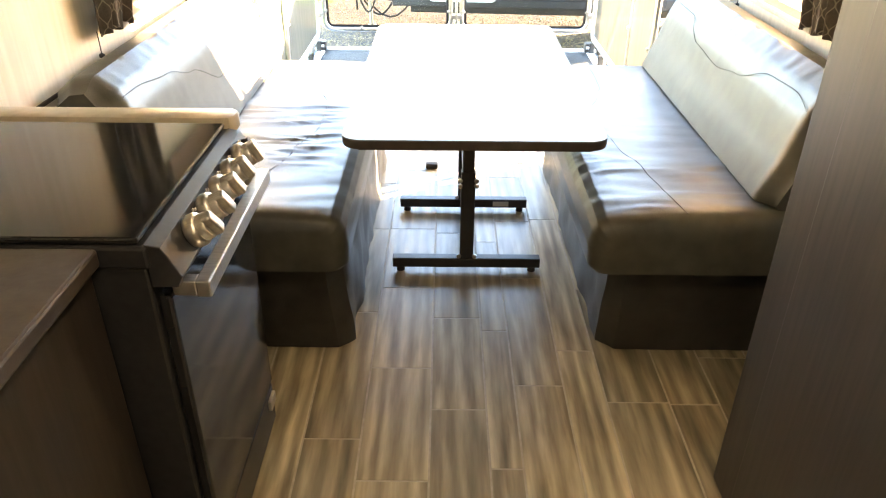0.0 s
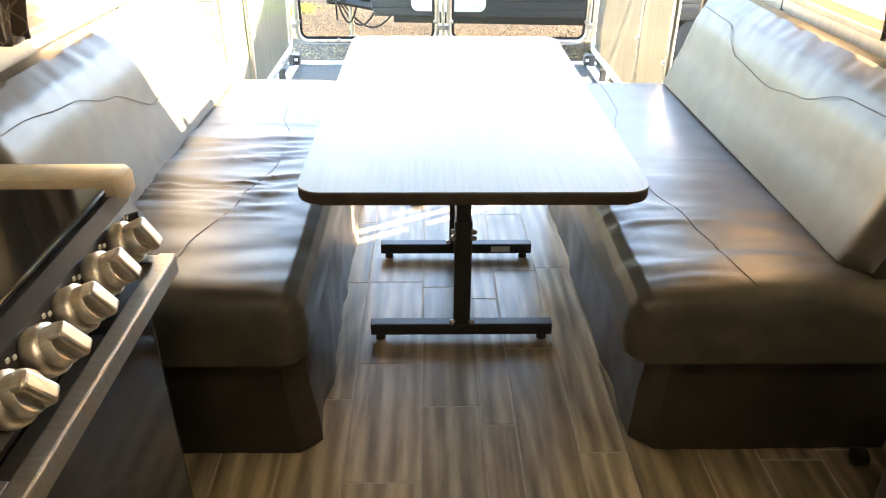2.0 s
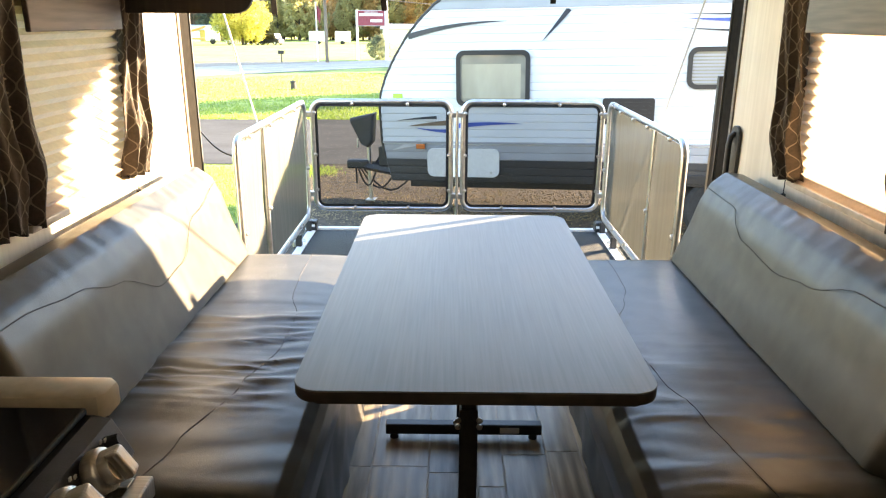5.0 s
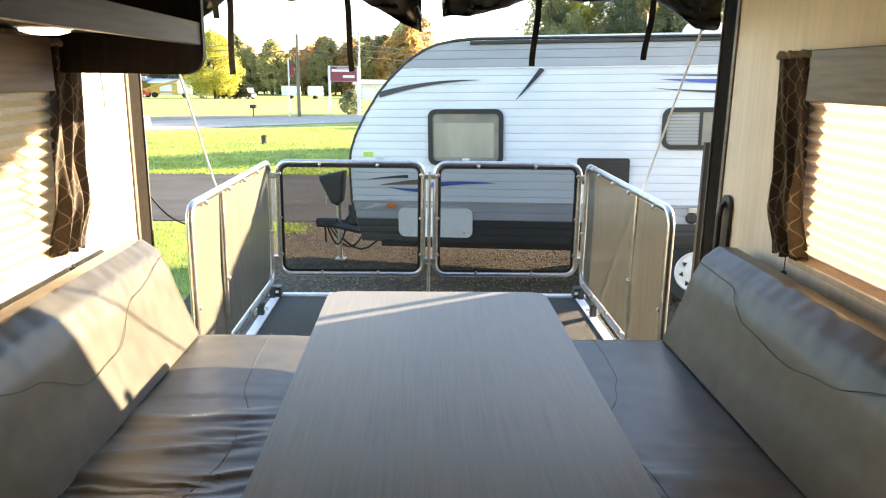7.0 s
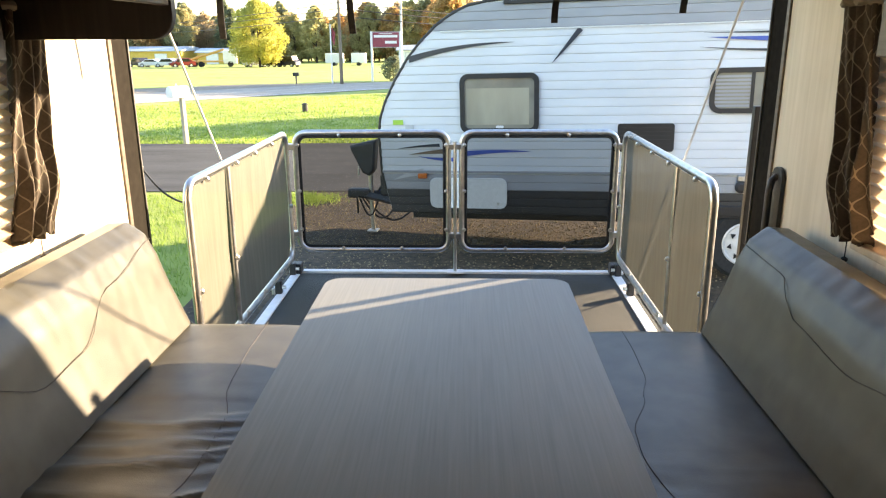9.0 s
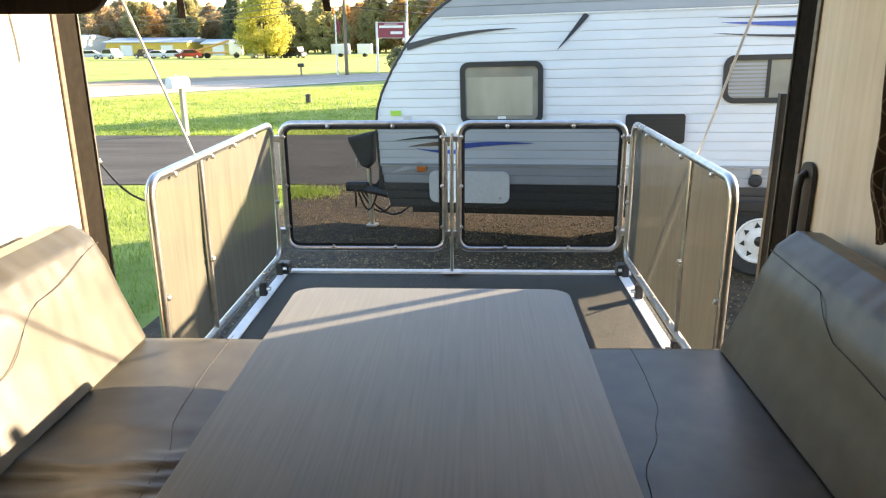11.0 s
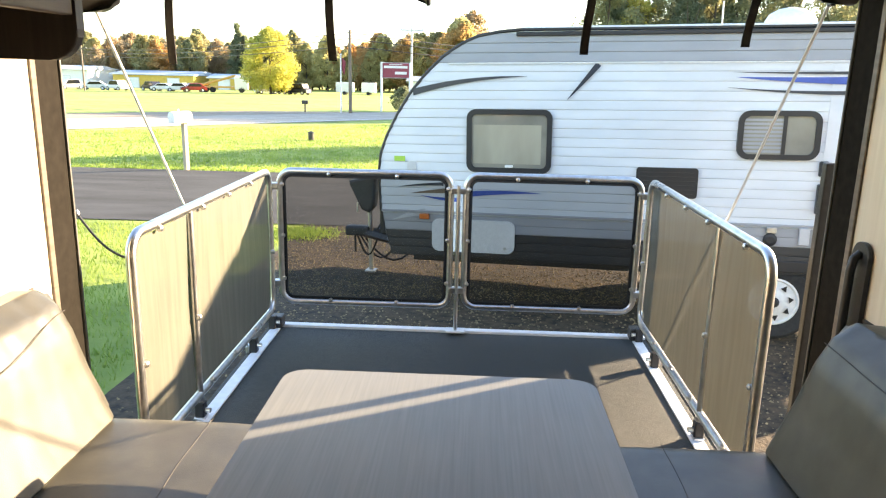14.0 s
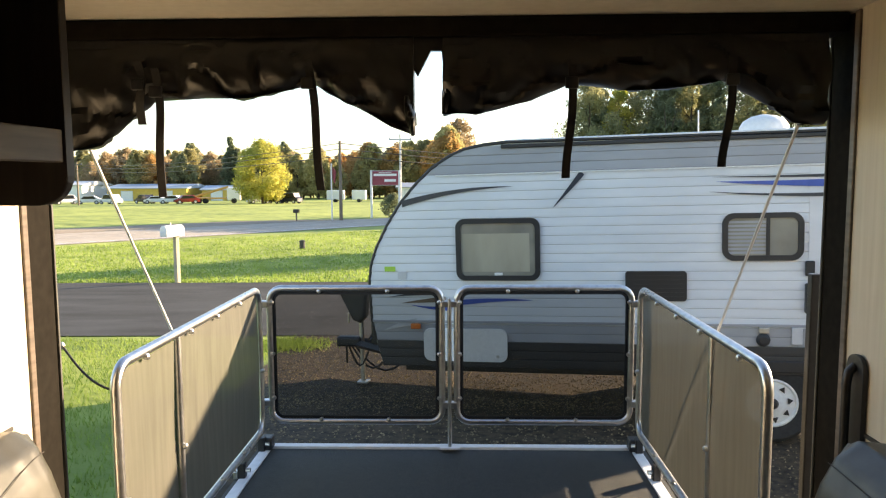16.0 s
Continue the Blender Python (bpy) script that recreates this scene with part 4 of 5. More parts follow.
sheet("pavement_lot", ((-2.1, -30), (60, -30), (60, 12.6), (-2.1, 12.6)), 0.0, GRAVEL, "dark brown gravel sales lot with fallen leaves", "gravel lot", 60)
sheet("pavement_drive", ((-45, 11.2), (60, 13.6), (60, 19.5), (-45, 17.6)), 0.006, ASPHALT, "worn dark asphalt driveway", "driveway", 60)
RD = Vector((0.595, 0.804))
RN = Vector((-0.804, 0.595))


def road_at(along, across):
    """A point of the road: metres along its near edge, and across it away from the lot."""
    p = Vector((-13.2, 34.1)) + along * RD + across * RN
    return (p.x, p.y)


sheet("road", (road_at(-70, 0), road_at(110, 0), road_at(110, 8.2), road_at(-70, 8.2)), 0.01, ROADM, "pale grey two-lane country road", "road", 40)
sheet("pavement_shoulder", (road_at(-60, 8.4), road_at(22, 8.4), road_at(14, 13.5), road_at(-60, 13.0)), 0.004, SHOULDER, "tan gravel turn-off beside the road", "gravel shoulder", 40)
for across, wide, paint, label in ((0.5, 0.18, STRIP, "faded white line along the road's edge"), (4.1, 0.14, COUNTER, "faded yellow line along the road")):
    solid("road_line", grid(bmesh.new(), 40, 1, lambda a, t: (*road_at(-68 + 176 * a, across + wide * t), gz(road_at(-68 + 176 * a, across + wide * t)[1]) + 0.018)), paint, label, "road marking", kind="structure")

# loose stones on the lot and blades in the near grass
rng = random.Random(11)
bm = bmesh.new()
for k in range(20000):
    x, y = rng.uniform(-2.0, 4.5), rng.uniform(5.9, 9.0) if k < 5500 else rng.uniform(8.6, 12.0)
    r = rng.uniform(0.004, 0.012) if k < 5500 else rng.uniform(0.005, 0.013)
    z = gz(y)
    top = bm.verts.new((x, y, z + r))
    base = [bm.verts.new((x + r * 1.3 * math.cos(a + k), y + r * 1.1 * math.sin(a + k), z - 0.002)) for a in (0, 1.5, 3.1, 4.6)]
    for i in range(4):
        bm.faces.new((base[i], base[(i + 1) % 4], top))
solid("gravel_stones", bm, STONE, "loose brown and grey stones on the lot", "gravel", kind="stuff")
verts, faces = [], []
for k in range(73000):
    u = rng.random()
    if k >= 70000:
        x, y = -2.1 + 0.26 * rng.gauss(0, 1), 11.5 + 0.2 * rng.gauss(0, 1)
    elif u < 0.35:
        x, y = rng.uniform(-9, -2.15), rng.uniform(5.5, 11.9)
    else:
        x, y = rng.uniform(-22, -1.0), 18.4 + 22 * rng.random() ** 1.5
        if y - 36 > x + 9:
            continue
    h, a, w = rng.uniform(0.03, 0.08), rng.uniform(0, 6.28), rng.uniform(0.004, 0.008) * (1 if u < 0.35 or k >= 70000 else 3.0)
    z = gz(y) - 0.008
    n = len(verts)
    verts += [(x - w * math.cos(a), y - w * math.sin(a), z), (x + w * math.cos(a), y + w * math.sin(a), z), (x + 0.5 * h * math.cos(a + 1), y + 0.5 * h * math.sin(a + 1), z + h)]
    faces.append((n, n + 1, n + 2))
me = bpy.data.meshes.new("grass")
me.from_pydata(verts, [], faces)
me.materials.append(BLADE)
tagged(new("grass", me), "short yellow-green lawn grass beside the lot", "grass", kind="stuff")

# ---- the parked travel trailer ----
TILT_DEG = 1.4
trailer = new("travel_trailer")
trailer.matrix_world = pose(0.28, 8.10, 0, 0, -TILT_DEG, -10.5)
tagged(trailer, "white ribbed travel trailer with dark swooshes, parked nose down on gravel", "travel trailer")
PROFILE = ((-0.30, -0.62), (-0.16, -0.70), (0.067, -0.755), (0.25, -0.79), (0.60, -0.80), (0.754, -0.781), (0.907, -0.726), (1.109, -0.618), (1.308, -0.485), (1.45, -0.36), (1.598, -0.20), (1.70, -0.04), (1.758, 0.10), (1.79, 0.27), (1.806, 0.47))
TAIL, WIDE, ROOF = 4.39, 2.35, 1.80


def nose(z):
    for (z0, u0), (z1, u1) in zip(PROFILE, PROFILE[1:]):
        if z <= z1:
            return u0 + (u1 - u0) * (z - z0) / (z1 - z0)
    return PROFILE[-1][1]


# body behind the cladding, its nose following the profile
outline = [(u, z) for z, u in PROFILE if z > -0.2] + [(TAIL, ROOF), (TAIL, -0.16)]
part("body", prism(bmesh.new(), outline, lambda u, v, d: (u, 0.006 + d, v), WIDE), SIDING, trailer)
part("roof_edge", tube(bmesh.new(), [(u, -0.004, z + 0.004) for z, u in PROFILE if z > -0.1] + [(1.5, -0.004, ROOF + 0.006), (TAIL, -0.004, ROOF)], 0.014, 6), BLACKSIDE, trailer, "black edge moulding")
part("roof_sheet", boxed((0.45, -0.012, ROOF - 0.004), (TAIL, WIDE, ROOF + 0.03), 0.01), WHITE, trailer)
part("gutter", boxed((0.42, -0.03, ROOF - 0.045), (TAIL, -0.002, ROOF - 0.012), 0.006), BLACKSIDE, trailer)


def siding_row(z0, z1, mat):
    """One ribbed sheet across the side: flat, then a step out at its lower lip."""
    bm = bmesh.new()
    steps = ((z0, -0.003), (z0 + 0.006, -0.0095), (z0 + 0.024, -0.009), (z1 - 0.012, -0.005), (z1, -0.003))
    rows = [(bm.verts.new((nose(z) + 0.006, y, z)), bm.verts.new((TAIL, y, z))) for z, y in steps]
    for a, b in zip(rows, rows[1:]):
        bm.faces.new((a[0], a[1], b[1], b[0]))
    part("siding", bm, mat, trailer)


z, pitch = -0.16, 0.0775
while z < ROOF - 0.03:
    z1 = min(z + pitch, ROOF - 0.002)
    mid = (z + z1) / 2
    siding_row(z, z1, BLACKSIDE if mid < 0.067 else GREYSIDE if mid < 0.245 or mid > 1.535 else SIDING)
    z += pitch
part("belt_trim", boxed((-0.78, -0.026, 0.24), (TAIL, -0.016, 0.262), 0.003), GREYSIDE, trailer)
part("upper_trim", boxed((-0.16, -0.026, 1.532), (TAIL, -0.017, 1.546), 0.003), WHITE, trailer)


def trailer_window(u0, u1, z0, z1, r, split, label):
    w, h = u1 - u0, z1 - z0
    cu, cz = (u0 + u1) / 2, (z0 + z1) / 2
    o, i = round_rect(w, h, r), round_rect(w - 0.085, h - 0.085, r * 0.6)
    f = part("window", ring(bmesh.new(), o, i, lambda u, v, d: (cu + u, -0.04 + d, cz + v), 0.045), BLACKSIDE, trailer, label)
    part("pane", prism(bmesh.new(), i, lambda u, v, d: (cu + u, -0.024 + d, cz + v), 0.01), DIM, f, "reflecting grey-brown pane")
    if split:
        part("mullion", boxed((cu + split - 0.014, -0.034, cz - h / 2 + 0.03), (cu + split + 0.014, -0.022, cz + h / 2 - 0.03)), BLACKSIDE, f)
        for k in range(9):
            part("slat", boxed((cu - w / 2 + 0.045, -0.0262, cz - h / 2 + 0.055 + k * 0.031), (cu + split - 0.016, -0.0245, cz - h / 2 + 0.073 + k * 0.031)), GREYSIDE, f)
    else:
        part("shade", boxed((cu - w / 2 + 0.06, -0.0256, cz - h / 2 + 0.075), (cu + w / 2 - 0.09, -0.0242, cz + h / 2 - 0.13)), SHADE, f, "beige roller shade behind the pane")
        part("latch", boxed((cu - 0.03, -0.036, z0 + 0.043), (cu + 0.04, -0.022, z0 + 0.066), 0.004), WHITE, f, "white latch")


trailer_window(0.009, 0.74, 0.622, 1.159, 0.075, 0, "black-framed square window")
trailer_window(2.208, 2.82, 0.783, 1.168, 0.09, 0.04, "black-framed sliding window with blinds")
part("vent_cover", prism(bmesh.new(), round_rect(0.49, 0.25, 0.025), lambda u, v, d: (1.69 + u, -0.034 + d, 0.574 + v), 0.03, 0.004), BLACKSIDE, trailer, "black appliance vent cover")
for k in range(6):
    part("louvre", boxed((1.47, -0.0385, 0.475 + k * 0.035), (1.91, -0.034, 0.487 + k * 0.035)), BLACK, trailer)
hatch = part("hatch", prism(bmesh.new(), round_rect(0.745, 0.292, 0.06), lambda u, v, d: (0.069 + u, -0.04 + d, 0.046 + v), 0.03, 0.006), WHITE, trailer, "white baggage hatch")
part("hatch_lock", rod(bmesh.new(), (0.36, -0.05, -0.05), (0.36, -0.038, -0.05), 0.014), STEEL, hatch)
part("marker_lamp", boxed((-0.42, -0.045, 0.185), (-0.33, -0.018, 0.235), 0.008), ORANGE, trailer, "orange marker lamp")
part("sticker", boxed((-0.65, -0.0205, 0.70), (-0.55, -0.0185, 0.745)), LIME, trailer, "lime green square sticker")
part("pale_sticker", boxed((-0.53, -0.0205, 0.63), (-0.45, -0.0185, 0.70)), SILVER, trailer)


def swoosh(points, width, mat, depth=-0.021):
    """A tapering decal along a bowed line."""
    (u0, z0), (um, zm), (u1, z1) = points
    bm = bmesh.new()
    n = 16
    top, low = [], []
    for k in range(n + 1):
        t = k / n
        u = (1 - t) ** 2 * u0 + 2 * t * (1 - t) * um + t * t * u1
        z = (1 - t) ** 2 * z0 + 2 * t * (1 - t) * zm + t * t * z1
        w = width * (1 - t) ** 0.8 + 0.001
        du, dz = u1 - u0, z1 - z0
        ln = math.hypot(du, dz)
        top.append((u - dz / ln * w / 2, z + du / ln * w / 2))
        low.append((u + dz / ln * w / 2, z - du / ln * w / 2))
    prism(bm, top + low[::-1], lambda u, v, d: (u, depth + d, v), 0.003)
    part("decal", bm, mat, trailer)


swoosh(((-0.47, 1.30), (0.0, 1.43), (0.517, 1.431)), 0.055, NAVY)
swoosh(((1.10, 1.53), (0.98, 1.38), (0.853, 1.241)), 0.048, NAVY)
swoosh(((3.6, 1.40), (2.9, 1.38), (2.161, 1.424)), 0.09, BLUE)
swoosh(((3.6, 1.33), (2.9, 1.27), (2.107, 1.344)), 0.045, NAVY)
swoosh(((3.6, 1.46), (2.9, 1.445), (2.13, 1.462)), 0.035, NAVY)
swoosh(((0.0, 0.42), (0.35, 0.46), (0.669, 0.445)), 0.05, BLUE)
swoosh(((-0.1, 0.45), (-0.3, 0.44), (-0.5, 0.415)), 0.05, BRONZE)
swoosh(((-0.05, 0.37), (-0.2, 0.36), (-0.42, 0.40)), 0.04, BLUE)
swoosh(((-0.36, 0.25), (-0.5, 0.23), (-0.68, 0.165)), 0.07, SILVER)
swoosh(((-0.2, 0.505), (-0.4, 0.5), (-0.62, 0.47)), 0.03, NAVY)
dr = part("door", boxed((2.86, -0.0135, 0.05), (3.5, -0.0105, 1.52), 0.001), SIDING, trailer, "white entry door")
part("door_handle", boxed((2.83, -0.08, 0.36), (2.87, -0.02, 0.60), 0.012), BLACKSIDE, dr)
part("lock", boxed((2.83, -0.055, 0.66), (2.9, -0.02, 0.78), 0.01), BLACKSIDE, dr)
part("porch_lamp", boxed((2.49, -0.05, 0.19), (2.57, -0.02, 0.24), 0.006), STEEL, trailer)
part("speaker", lathe(bmesh.new(), ((0.02, 0.0), (0.05, 0.0), (0.055, 0.012), (0.052, 0.022), (0.03, 0.03)), pose(2.527, -0.018, 0.135, 90), 20), BLACKSIDE, trailer, "round black outdoor speaker")
part("end_light", boxed((2.74, -0.04, 0.10), (2.82, -0.018, 0.24), 0.006), SILVER, trailer)
part("dome_vent", lathe(bmesh.new(), ((0.2, 0.0), (0.2, 0.05), (0.17, 0.1), (0.1, 0.14), (0.02, 0.155)), pose(2.62, 0.5, ROOF + 0.025), 20), WHITE, trailer, "white domed roof vent", smooth=True)
part("roof_vent", boxed((1.0, 0.9, ROOF + 0.03), (1.35, 1.25, ROOF + 0.07), 0.02), WHITE, trailer)
part("antenna", rod(bmesh.new(), (2.1, 0.6, ROOF), (2.1, 0.6, ROOF + 0.25), 0.006), WHITE, trailer)
wheel = part("wheel", lathe(bmesh.new(), ((0.19, -0.04), (0.205, -0.09), (0.30, -0.1), (0.335, -0.07), (0.338, 0.0), (0.335, 0.07), (0.30, 0.1), (0.205, 0.09), (0.19, 0.04)), pose(2.61, 0.10, -0.40, 90), 32), TYRE, trailer, "black trailer tyre", smooth=True)
part("rim", lathe(bmesh.new(), ((0.205, -0.02), (0.205, 0.085), (0.19, 0.095), (0.175, 0.075), (0.10, 0.085), (0.08, 0.1), (0.02, 0.1)), pose(2.61, 0.10, -0.40, 90), 32), WHITE, wheel, "white spoked steel rim", smooth=True)
part("hub", lathe(bmesh.new(), ((0.045, 0.095), (0.045, 0.115), (0.03, 0.135), (0.008, 0.14)), pose(2.61, 0.10, -0.40, 90), 16), BLACKSIDE, wheel)
for k in range(8):
    a = radians(45 * k + 10)
    cu, cz = 2.61 + 0.138 * math.cos(a), -0.40 + 0.138 * math.sin(a)
    part("rim_slot", prism(bmesh.new(), [(0.03 * math.cos(radians(q) + a) * (1 if q % 180 else 0.75), 0.03 * math.sin(radians(q) + a)) for q in (0, 120, 240)], lambda u, v, d, cu=cu, cz=cz: (cu + u, 0.004 + d, cz + v), 0.012), BLACKSIDE, wheel)
part("wheel_far", lathe(bmesh.new(), ((0.19, -0.09), (0.30, -0.1), (0.335, -0.07), (0.338, 0.0), (0.335, 0.07), (0.30, 0.1), (0.19, 0.09)), pose(2.61, WIDE - 0.12, -0.40, 90), 24), TYRE, trailer)
part("wheel_arch", boxed((2.16, -0.02, -0.14), (3.06, 0.24, -0.04), 0.01), BLACKSIDE, trailer)
part("chassis", boxed((-0.6, 0.4, -0.31), (TAIL - 0.02, WIDE - 0.04, -0.16), 0.01), BLACKSIDE, trailer)
for yy in (0.55, 1.8):
    part("tongue_beam", rod(bmesh.new(), (-0.5, yy, -0.24), (-1.38, 1.18, -0.24), 0.045, sides=4), BLACKSIDE, trailer)
part("coupler", boxed((-1.58, 1.12, -0.27), (-1.3, 1.24, -0.16), 0.025), BLACKSIDE, trailer)
jack = part("tongue_jack", rod(bmesh.new(), (-1.3, 1.18, -0.66), (-1.3, 1.18, 0.22), 0.026), STEEL, trailer, "steel tongue jack")
part("crank", tube(bmesh.new(), [(-1.3, 1.18, 0.1), (-1.42, 1.12, 0.1), (-1.42, 1.12, 0.0)], 0.012, 6), STEEL, jack)
part("jack_foot", boxed((-1.36, 1.12, -0.672), (-1.24, 1.24, -0.65), 0.005), STEEL, jack)
part("jack_cover", prism(bmesh.new(), ((-0.07, -0.2), (0.02, -0.24), (0.09, -0.16), (0.13, 0.25), (-0.22, 0.17), (-0.2, 0.12)), lambda u, v, d: (-1.31 + u * 0.9, 1.09 + d, 0.2 + v * 0.85), 0.16, 0.03), BLACKSIDE, trailer, "black vinyl jack cover")
for k in range(3):
    part("hose", tube(bmesh.new(), [(-1.2 + 0.55 * t, 1.1 + 0.05 * k, -0.18 + (0.25 - 0.05 * k) * math.sin(3.14 * t)) for t in (i / 10 for i in range(11))], 0.012, 6), BLUE if k == 1 else BLACKSIDE, trailer)
for k in range(4):
    part("chain", tube(bmesh.new(), [(-1.45 + 0.25 * k * t, 1.1 + 0.06 * k, -0.24 - (0.2 + 0.04 * k) * math.sin(3.14 * t)) for t in (i / 8 for i in range(9))], 0.012, 5), BLACKSIDE, trailer)
part("battery_box", boxed((-1.12, 0.95, -0.2), (-0.85, 1.4, 0.04), 0.02), BLACKSIDE, trailer)
part("gas_bottle", lathe(bmesh.new(), ((0.1, -0.2), (0.15, -0.16), (0.155, 0.12), (0.12, 0.2), (0.05, 0.23)), pose(-0.78, 1.18, 0.02), 18), BLACKSIDE, trailer, smooth=True)


# ---- roadside things ----
mb = thing("mailbox", (-6.35, 18.4, gz(18.4) - 0.03), 64, label="white mailbox on a wooden post beside the drive", category="mailbox")
part("post", boxed((-0.05, -0.05, -0.1), (0.05, 0.05, 1.12), 0.008), PALEWOOD, mb)
half = [(0.11 * math.cos(radians(a)), 0.11 * math.sin(radians(a)) + 1.27) for a in range(0, 181, 15)] + [(-0.11, 1.12), (0.11, 1.12)]
part("box", prism(bmesh.new(), half, lambda u, v, d: (-0.36 + d, u, v), 0.52, 0.008), WHITE, mb, "white rounded metal box", smooth=True)
part("flag", boxed((-0.05, 0.112, 1.2), (-0.02, 0.12, 1.42)), WHITE, mb)
pst = thing("marker_post", (-5.6, 28.2, gz(28.2) - 0.03), label="short dark marker post standing in the lawn", category="post")
part("shaft", rod(bmesh.new(), (0, 0, -0.05), (0, 0, 0.3), 0.11, 0.1), BLACKSIDE, pst)
part("cap", lathe(bmesh.new(), ((0.12, 0.29), (0.12, 0.32), (0.03, 0.36)), Matrix(), 12), BLACKSIDE, pst)
nb = thing("newspaper_box", (-11.7, 53.75, gz(53.75) - 0.03), label="small dark delivery box on a post by the road", category="box")
part("post", boxed((-0.05, -0.05, -0.1), (0.05, 0.05, 0.6), 0.005), POLE, nb)
part("box", boxed((-0.2, -0.2, 0.6), (0.2, 0.2, 0.85), 0.02), BLACKSIDE, nb)

sg = thing("roadside_sign", (-5.8, 58.8, gz(58.8) - 0.03), label="red business sign on two pale posts beside the road", category="sign")
for s in (-1, 1):
    part("post", boxed((s * 1.1 - 0.08, -0.08, -0.1), (s * 1.1 + 0.08, 0.08, 3.75), 0.01), WHITE, sg)
panel_part = part("panel", boxed((-1.0, -0.1, 2.6), (1.02, 0.1, 3.68), 0.02), RED, sg)
part("border", boxed((-1.03, -0.06, 2.56), (1.05, 0.06, 3.72), 0.01), SILVER, sg)
for x0, x1, z0, z1 in ((-0.9, 0.9, 3.3, 3.48), (-0.05, 0.85, 2.85, 3.05), (-0.5, 0.5, 3.56, 3.6)):
    part("lettering_bar", boxed((x0, -0.106, z0), (x1, -0.1, z1)), WHITE, panel_part)


def pole(x, y, h, r, arm, label, mat):
    p = thing("utility_pole" if arm else "flagpole", (x, y, gz(y) - 0.03), label=label, category="pole")
    part("shaft", rod(bmesh.new(), (0, 0, -0.1), (0, 0, h), r, r * 0.75), mat, p)
    if arm:
        part("crossarm", boxed((-arm, -0.06, h - 0.5), (arm, 0.06, h - 0.36), 0.01), mat, p)
        for s in (-1, 1):
            part("insulator", lathe(bmesh.new(), ((0.05, 0), (0.06, 0.06), (0.03, 0.14)), pose(s * arm * 0.9, 0, h - 0.36), 8), SILVER, p)
    else:
        part("finial", lathe(bmesh.new(), ((0.02, 0), (0.08, 0.05), (0.02, 0.12)), pose(0, 0, h), 8), WHITE, p)
    return p


pole(-8.47, 53.75, 5.7, 0.13, 0.05, "weathered wooden utility pole beside the road", POLE)
pole(-4.66, 59.5, 6.6, 0.1, 0.9, "tall grey utility pole with a crossarm", SILVER)
fp = pole(-9.2, 54.2, 4.0, 0.06, 0, "thin white flagpole with a drooping pale flag", WHITE)
part("flag", grid(bmesh.new(), 6, 6, lambda s, t: (0.08 + 0.28 * s * (0.6 + 0.4 * t), 0.05 * math.sin(7 * s), 3.0 + 0.9 * t - 0.35 * s)), RED, fp)
pole(-62, 118, 7, 0.16, 0.9, "wooden utility pole across the field", POLE)
for k, (h0, h1) in enumerate(((4.1, 5.2), (4.5, 5.6), (3.6, 4.7))):
    wpts = []
    for i in range(25):
        t = i / 24
        x, y = -8.47 - 54 * t, 53.75 + 64 * t
        wpts.append((x, y, gz(y) + h0 + (h1 - h0) * t + 1.0 - 3.0 * t * (1 - t)))
    solid("overhead_wire", tube(bmesh.new(), wpts, 0.03, 5), BLACKSIDE, "sagging overhead power wire", "wire", "power wires")
    wpts = [(-8.47 + 40 * t, 53.75 + 45 * t, gz(53.75 + 45 * t) + h0 + 1.0 + 0.5 * t - 3.0 * t * (1 - t)) for t in (i / 24 for i in range(25))]
    solid("overhead_wire", tube(bmesh.new(), wpts, 0.03, 5), BLACKSIDE, "sagging overhead power wire", "wire", "power wires")


# ---- far buildings and vehicles ----
def building(x0, x1, y, h, wall, roof, label, depth=14.0, doors=2):
    b = thing("building", ((x0 + x1) / 2, y, gz(y) - 0.05), label=label, category="building", group="far buildings")
    w = (x1 - x0) / 2
    part("wall", boxed((-w, 0, -0.5), (w, depth, h)), wall, b)
    part("roof", prism(bmesh.new(), ((-0.6, h - 0.05), (depth / 2, h + 0.8), (depth + 0.6, h - 0.05), (depth + 0.6, h - 0.25), (-0.6, h - 0.25)), lambda u, v, d: (-w - 0.5 + d, u, v), 2 * w + 1), roof, b)
    for k in range(doors):
        cx = -w + (k + 0.5) * 2 * w / doors
        dd = part("door", boxed((cx - 1.3, -0.12, 0), (cx + 1.3, -0.02, 2.3), 0.02), WHITE, b)
        part("door_frame", boxed((cx - 1.45, -0.06, 0), (cx + 1.45, 0.02, 2.45)), SILVER, dd)
    return b


building(-84, -65, 172, 3.2, YELLOWWALL, ROOFBLUE, "yellow metal workshop with a pale blue roof")
building(-62, -55, 174, 2.8, YELLOWWALL, ROOFBLUE, "small yellow metal shed with a pale roof", 9, 1)
building(-101, -90, 172, 4.0, WHITE, SILVER, "white metal building across the road", 14, 1)
building(-13, -7.5, 150, 3.0, WHITE, GREYSIDE, "white farmhouse behind the roadside sign", 8, 1)

PAINTS = [material("car_paint", [c * 0.9 for c in col], col, 8, rough=0.25, bump=0) for col in ((0.75, 0.75, 0.75), (0.03, 0.03, 0.04), (0.25, 0.03, 0.03), (0.35, 0.37, 0.4))]


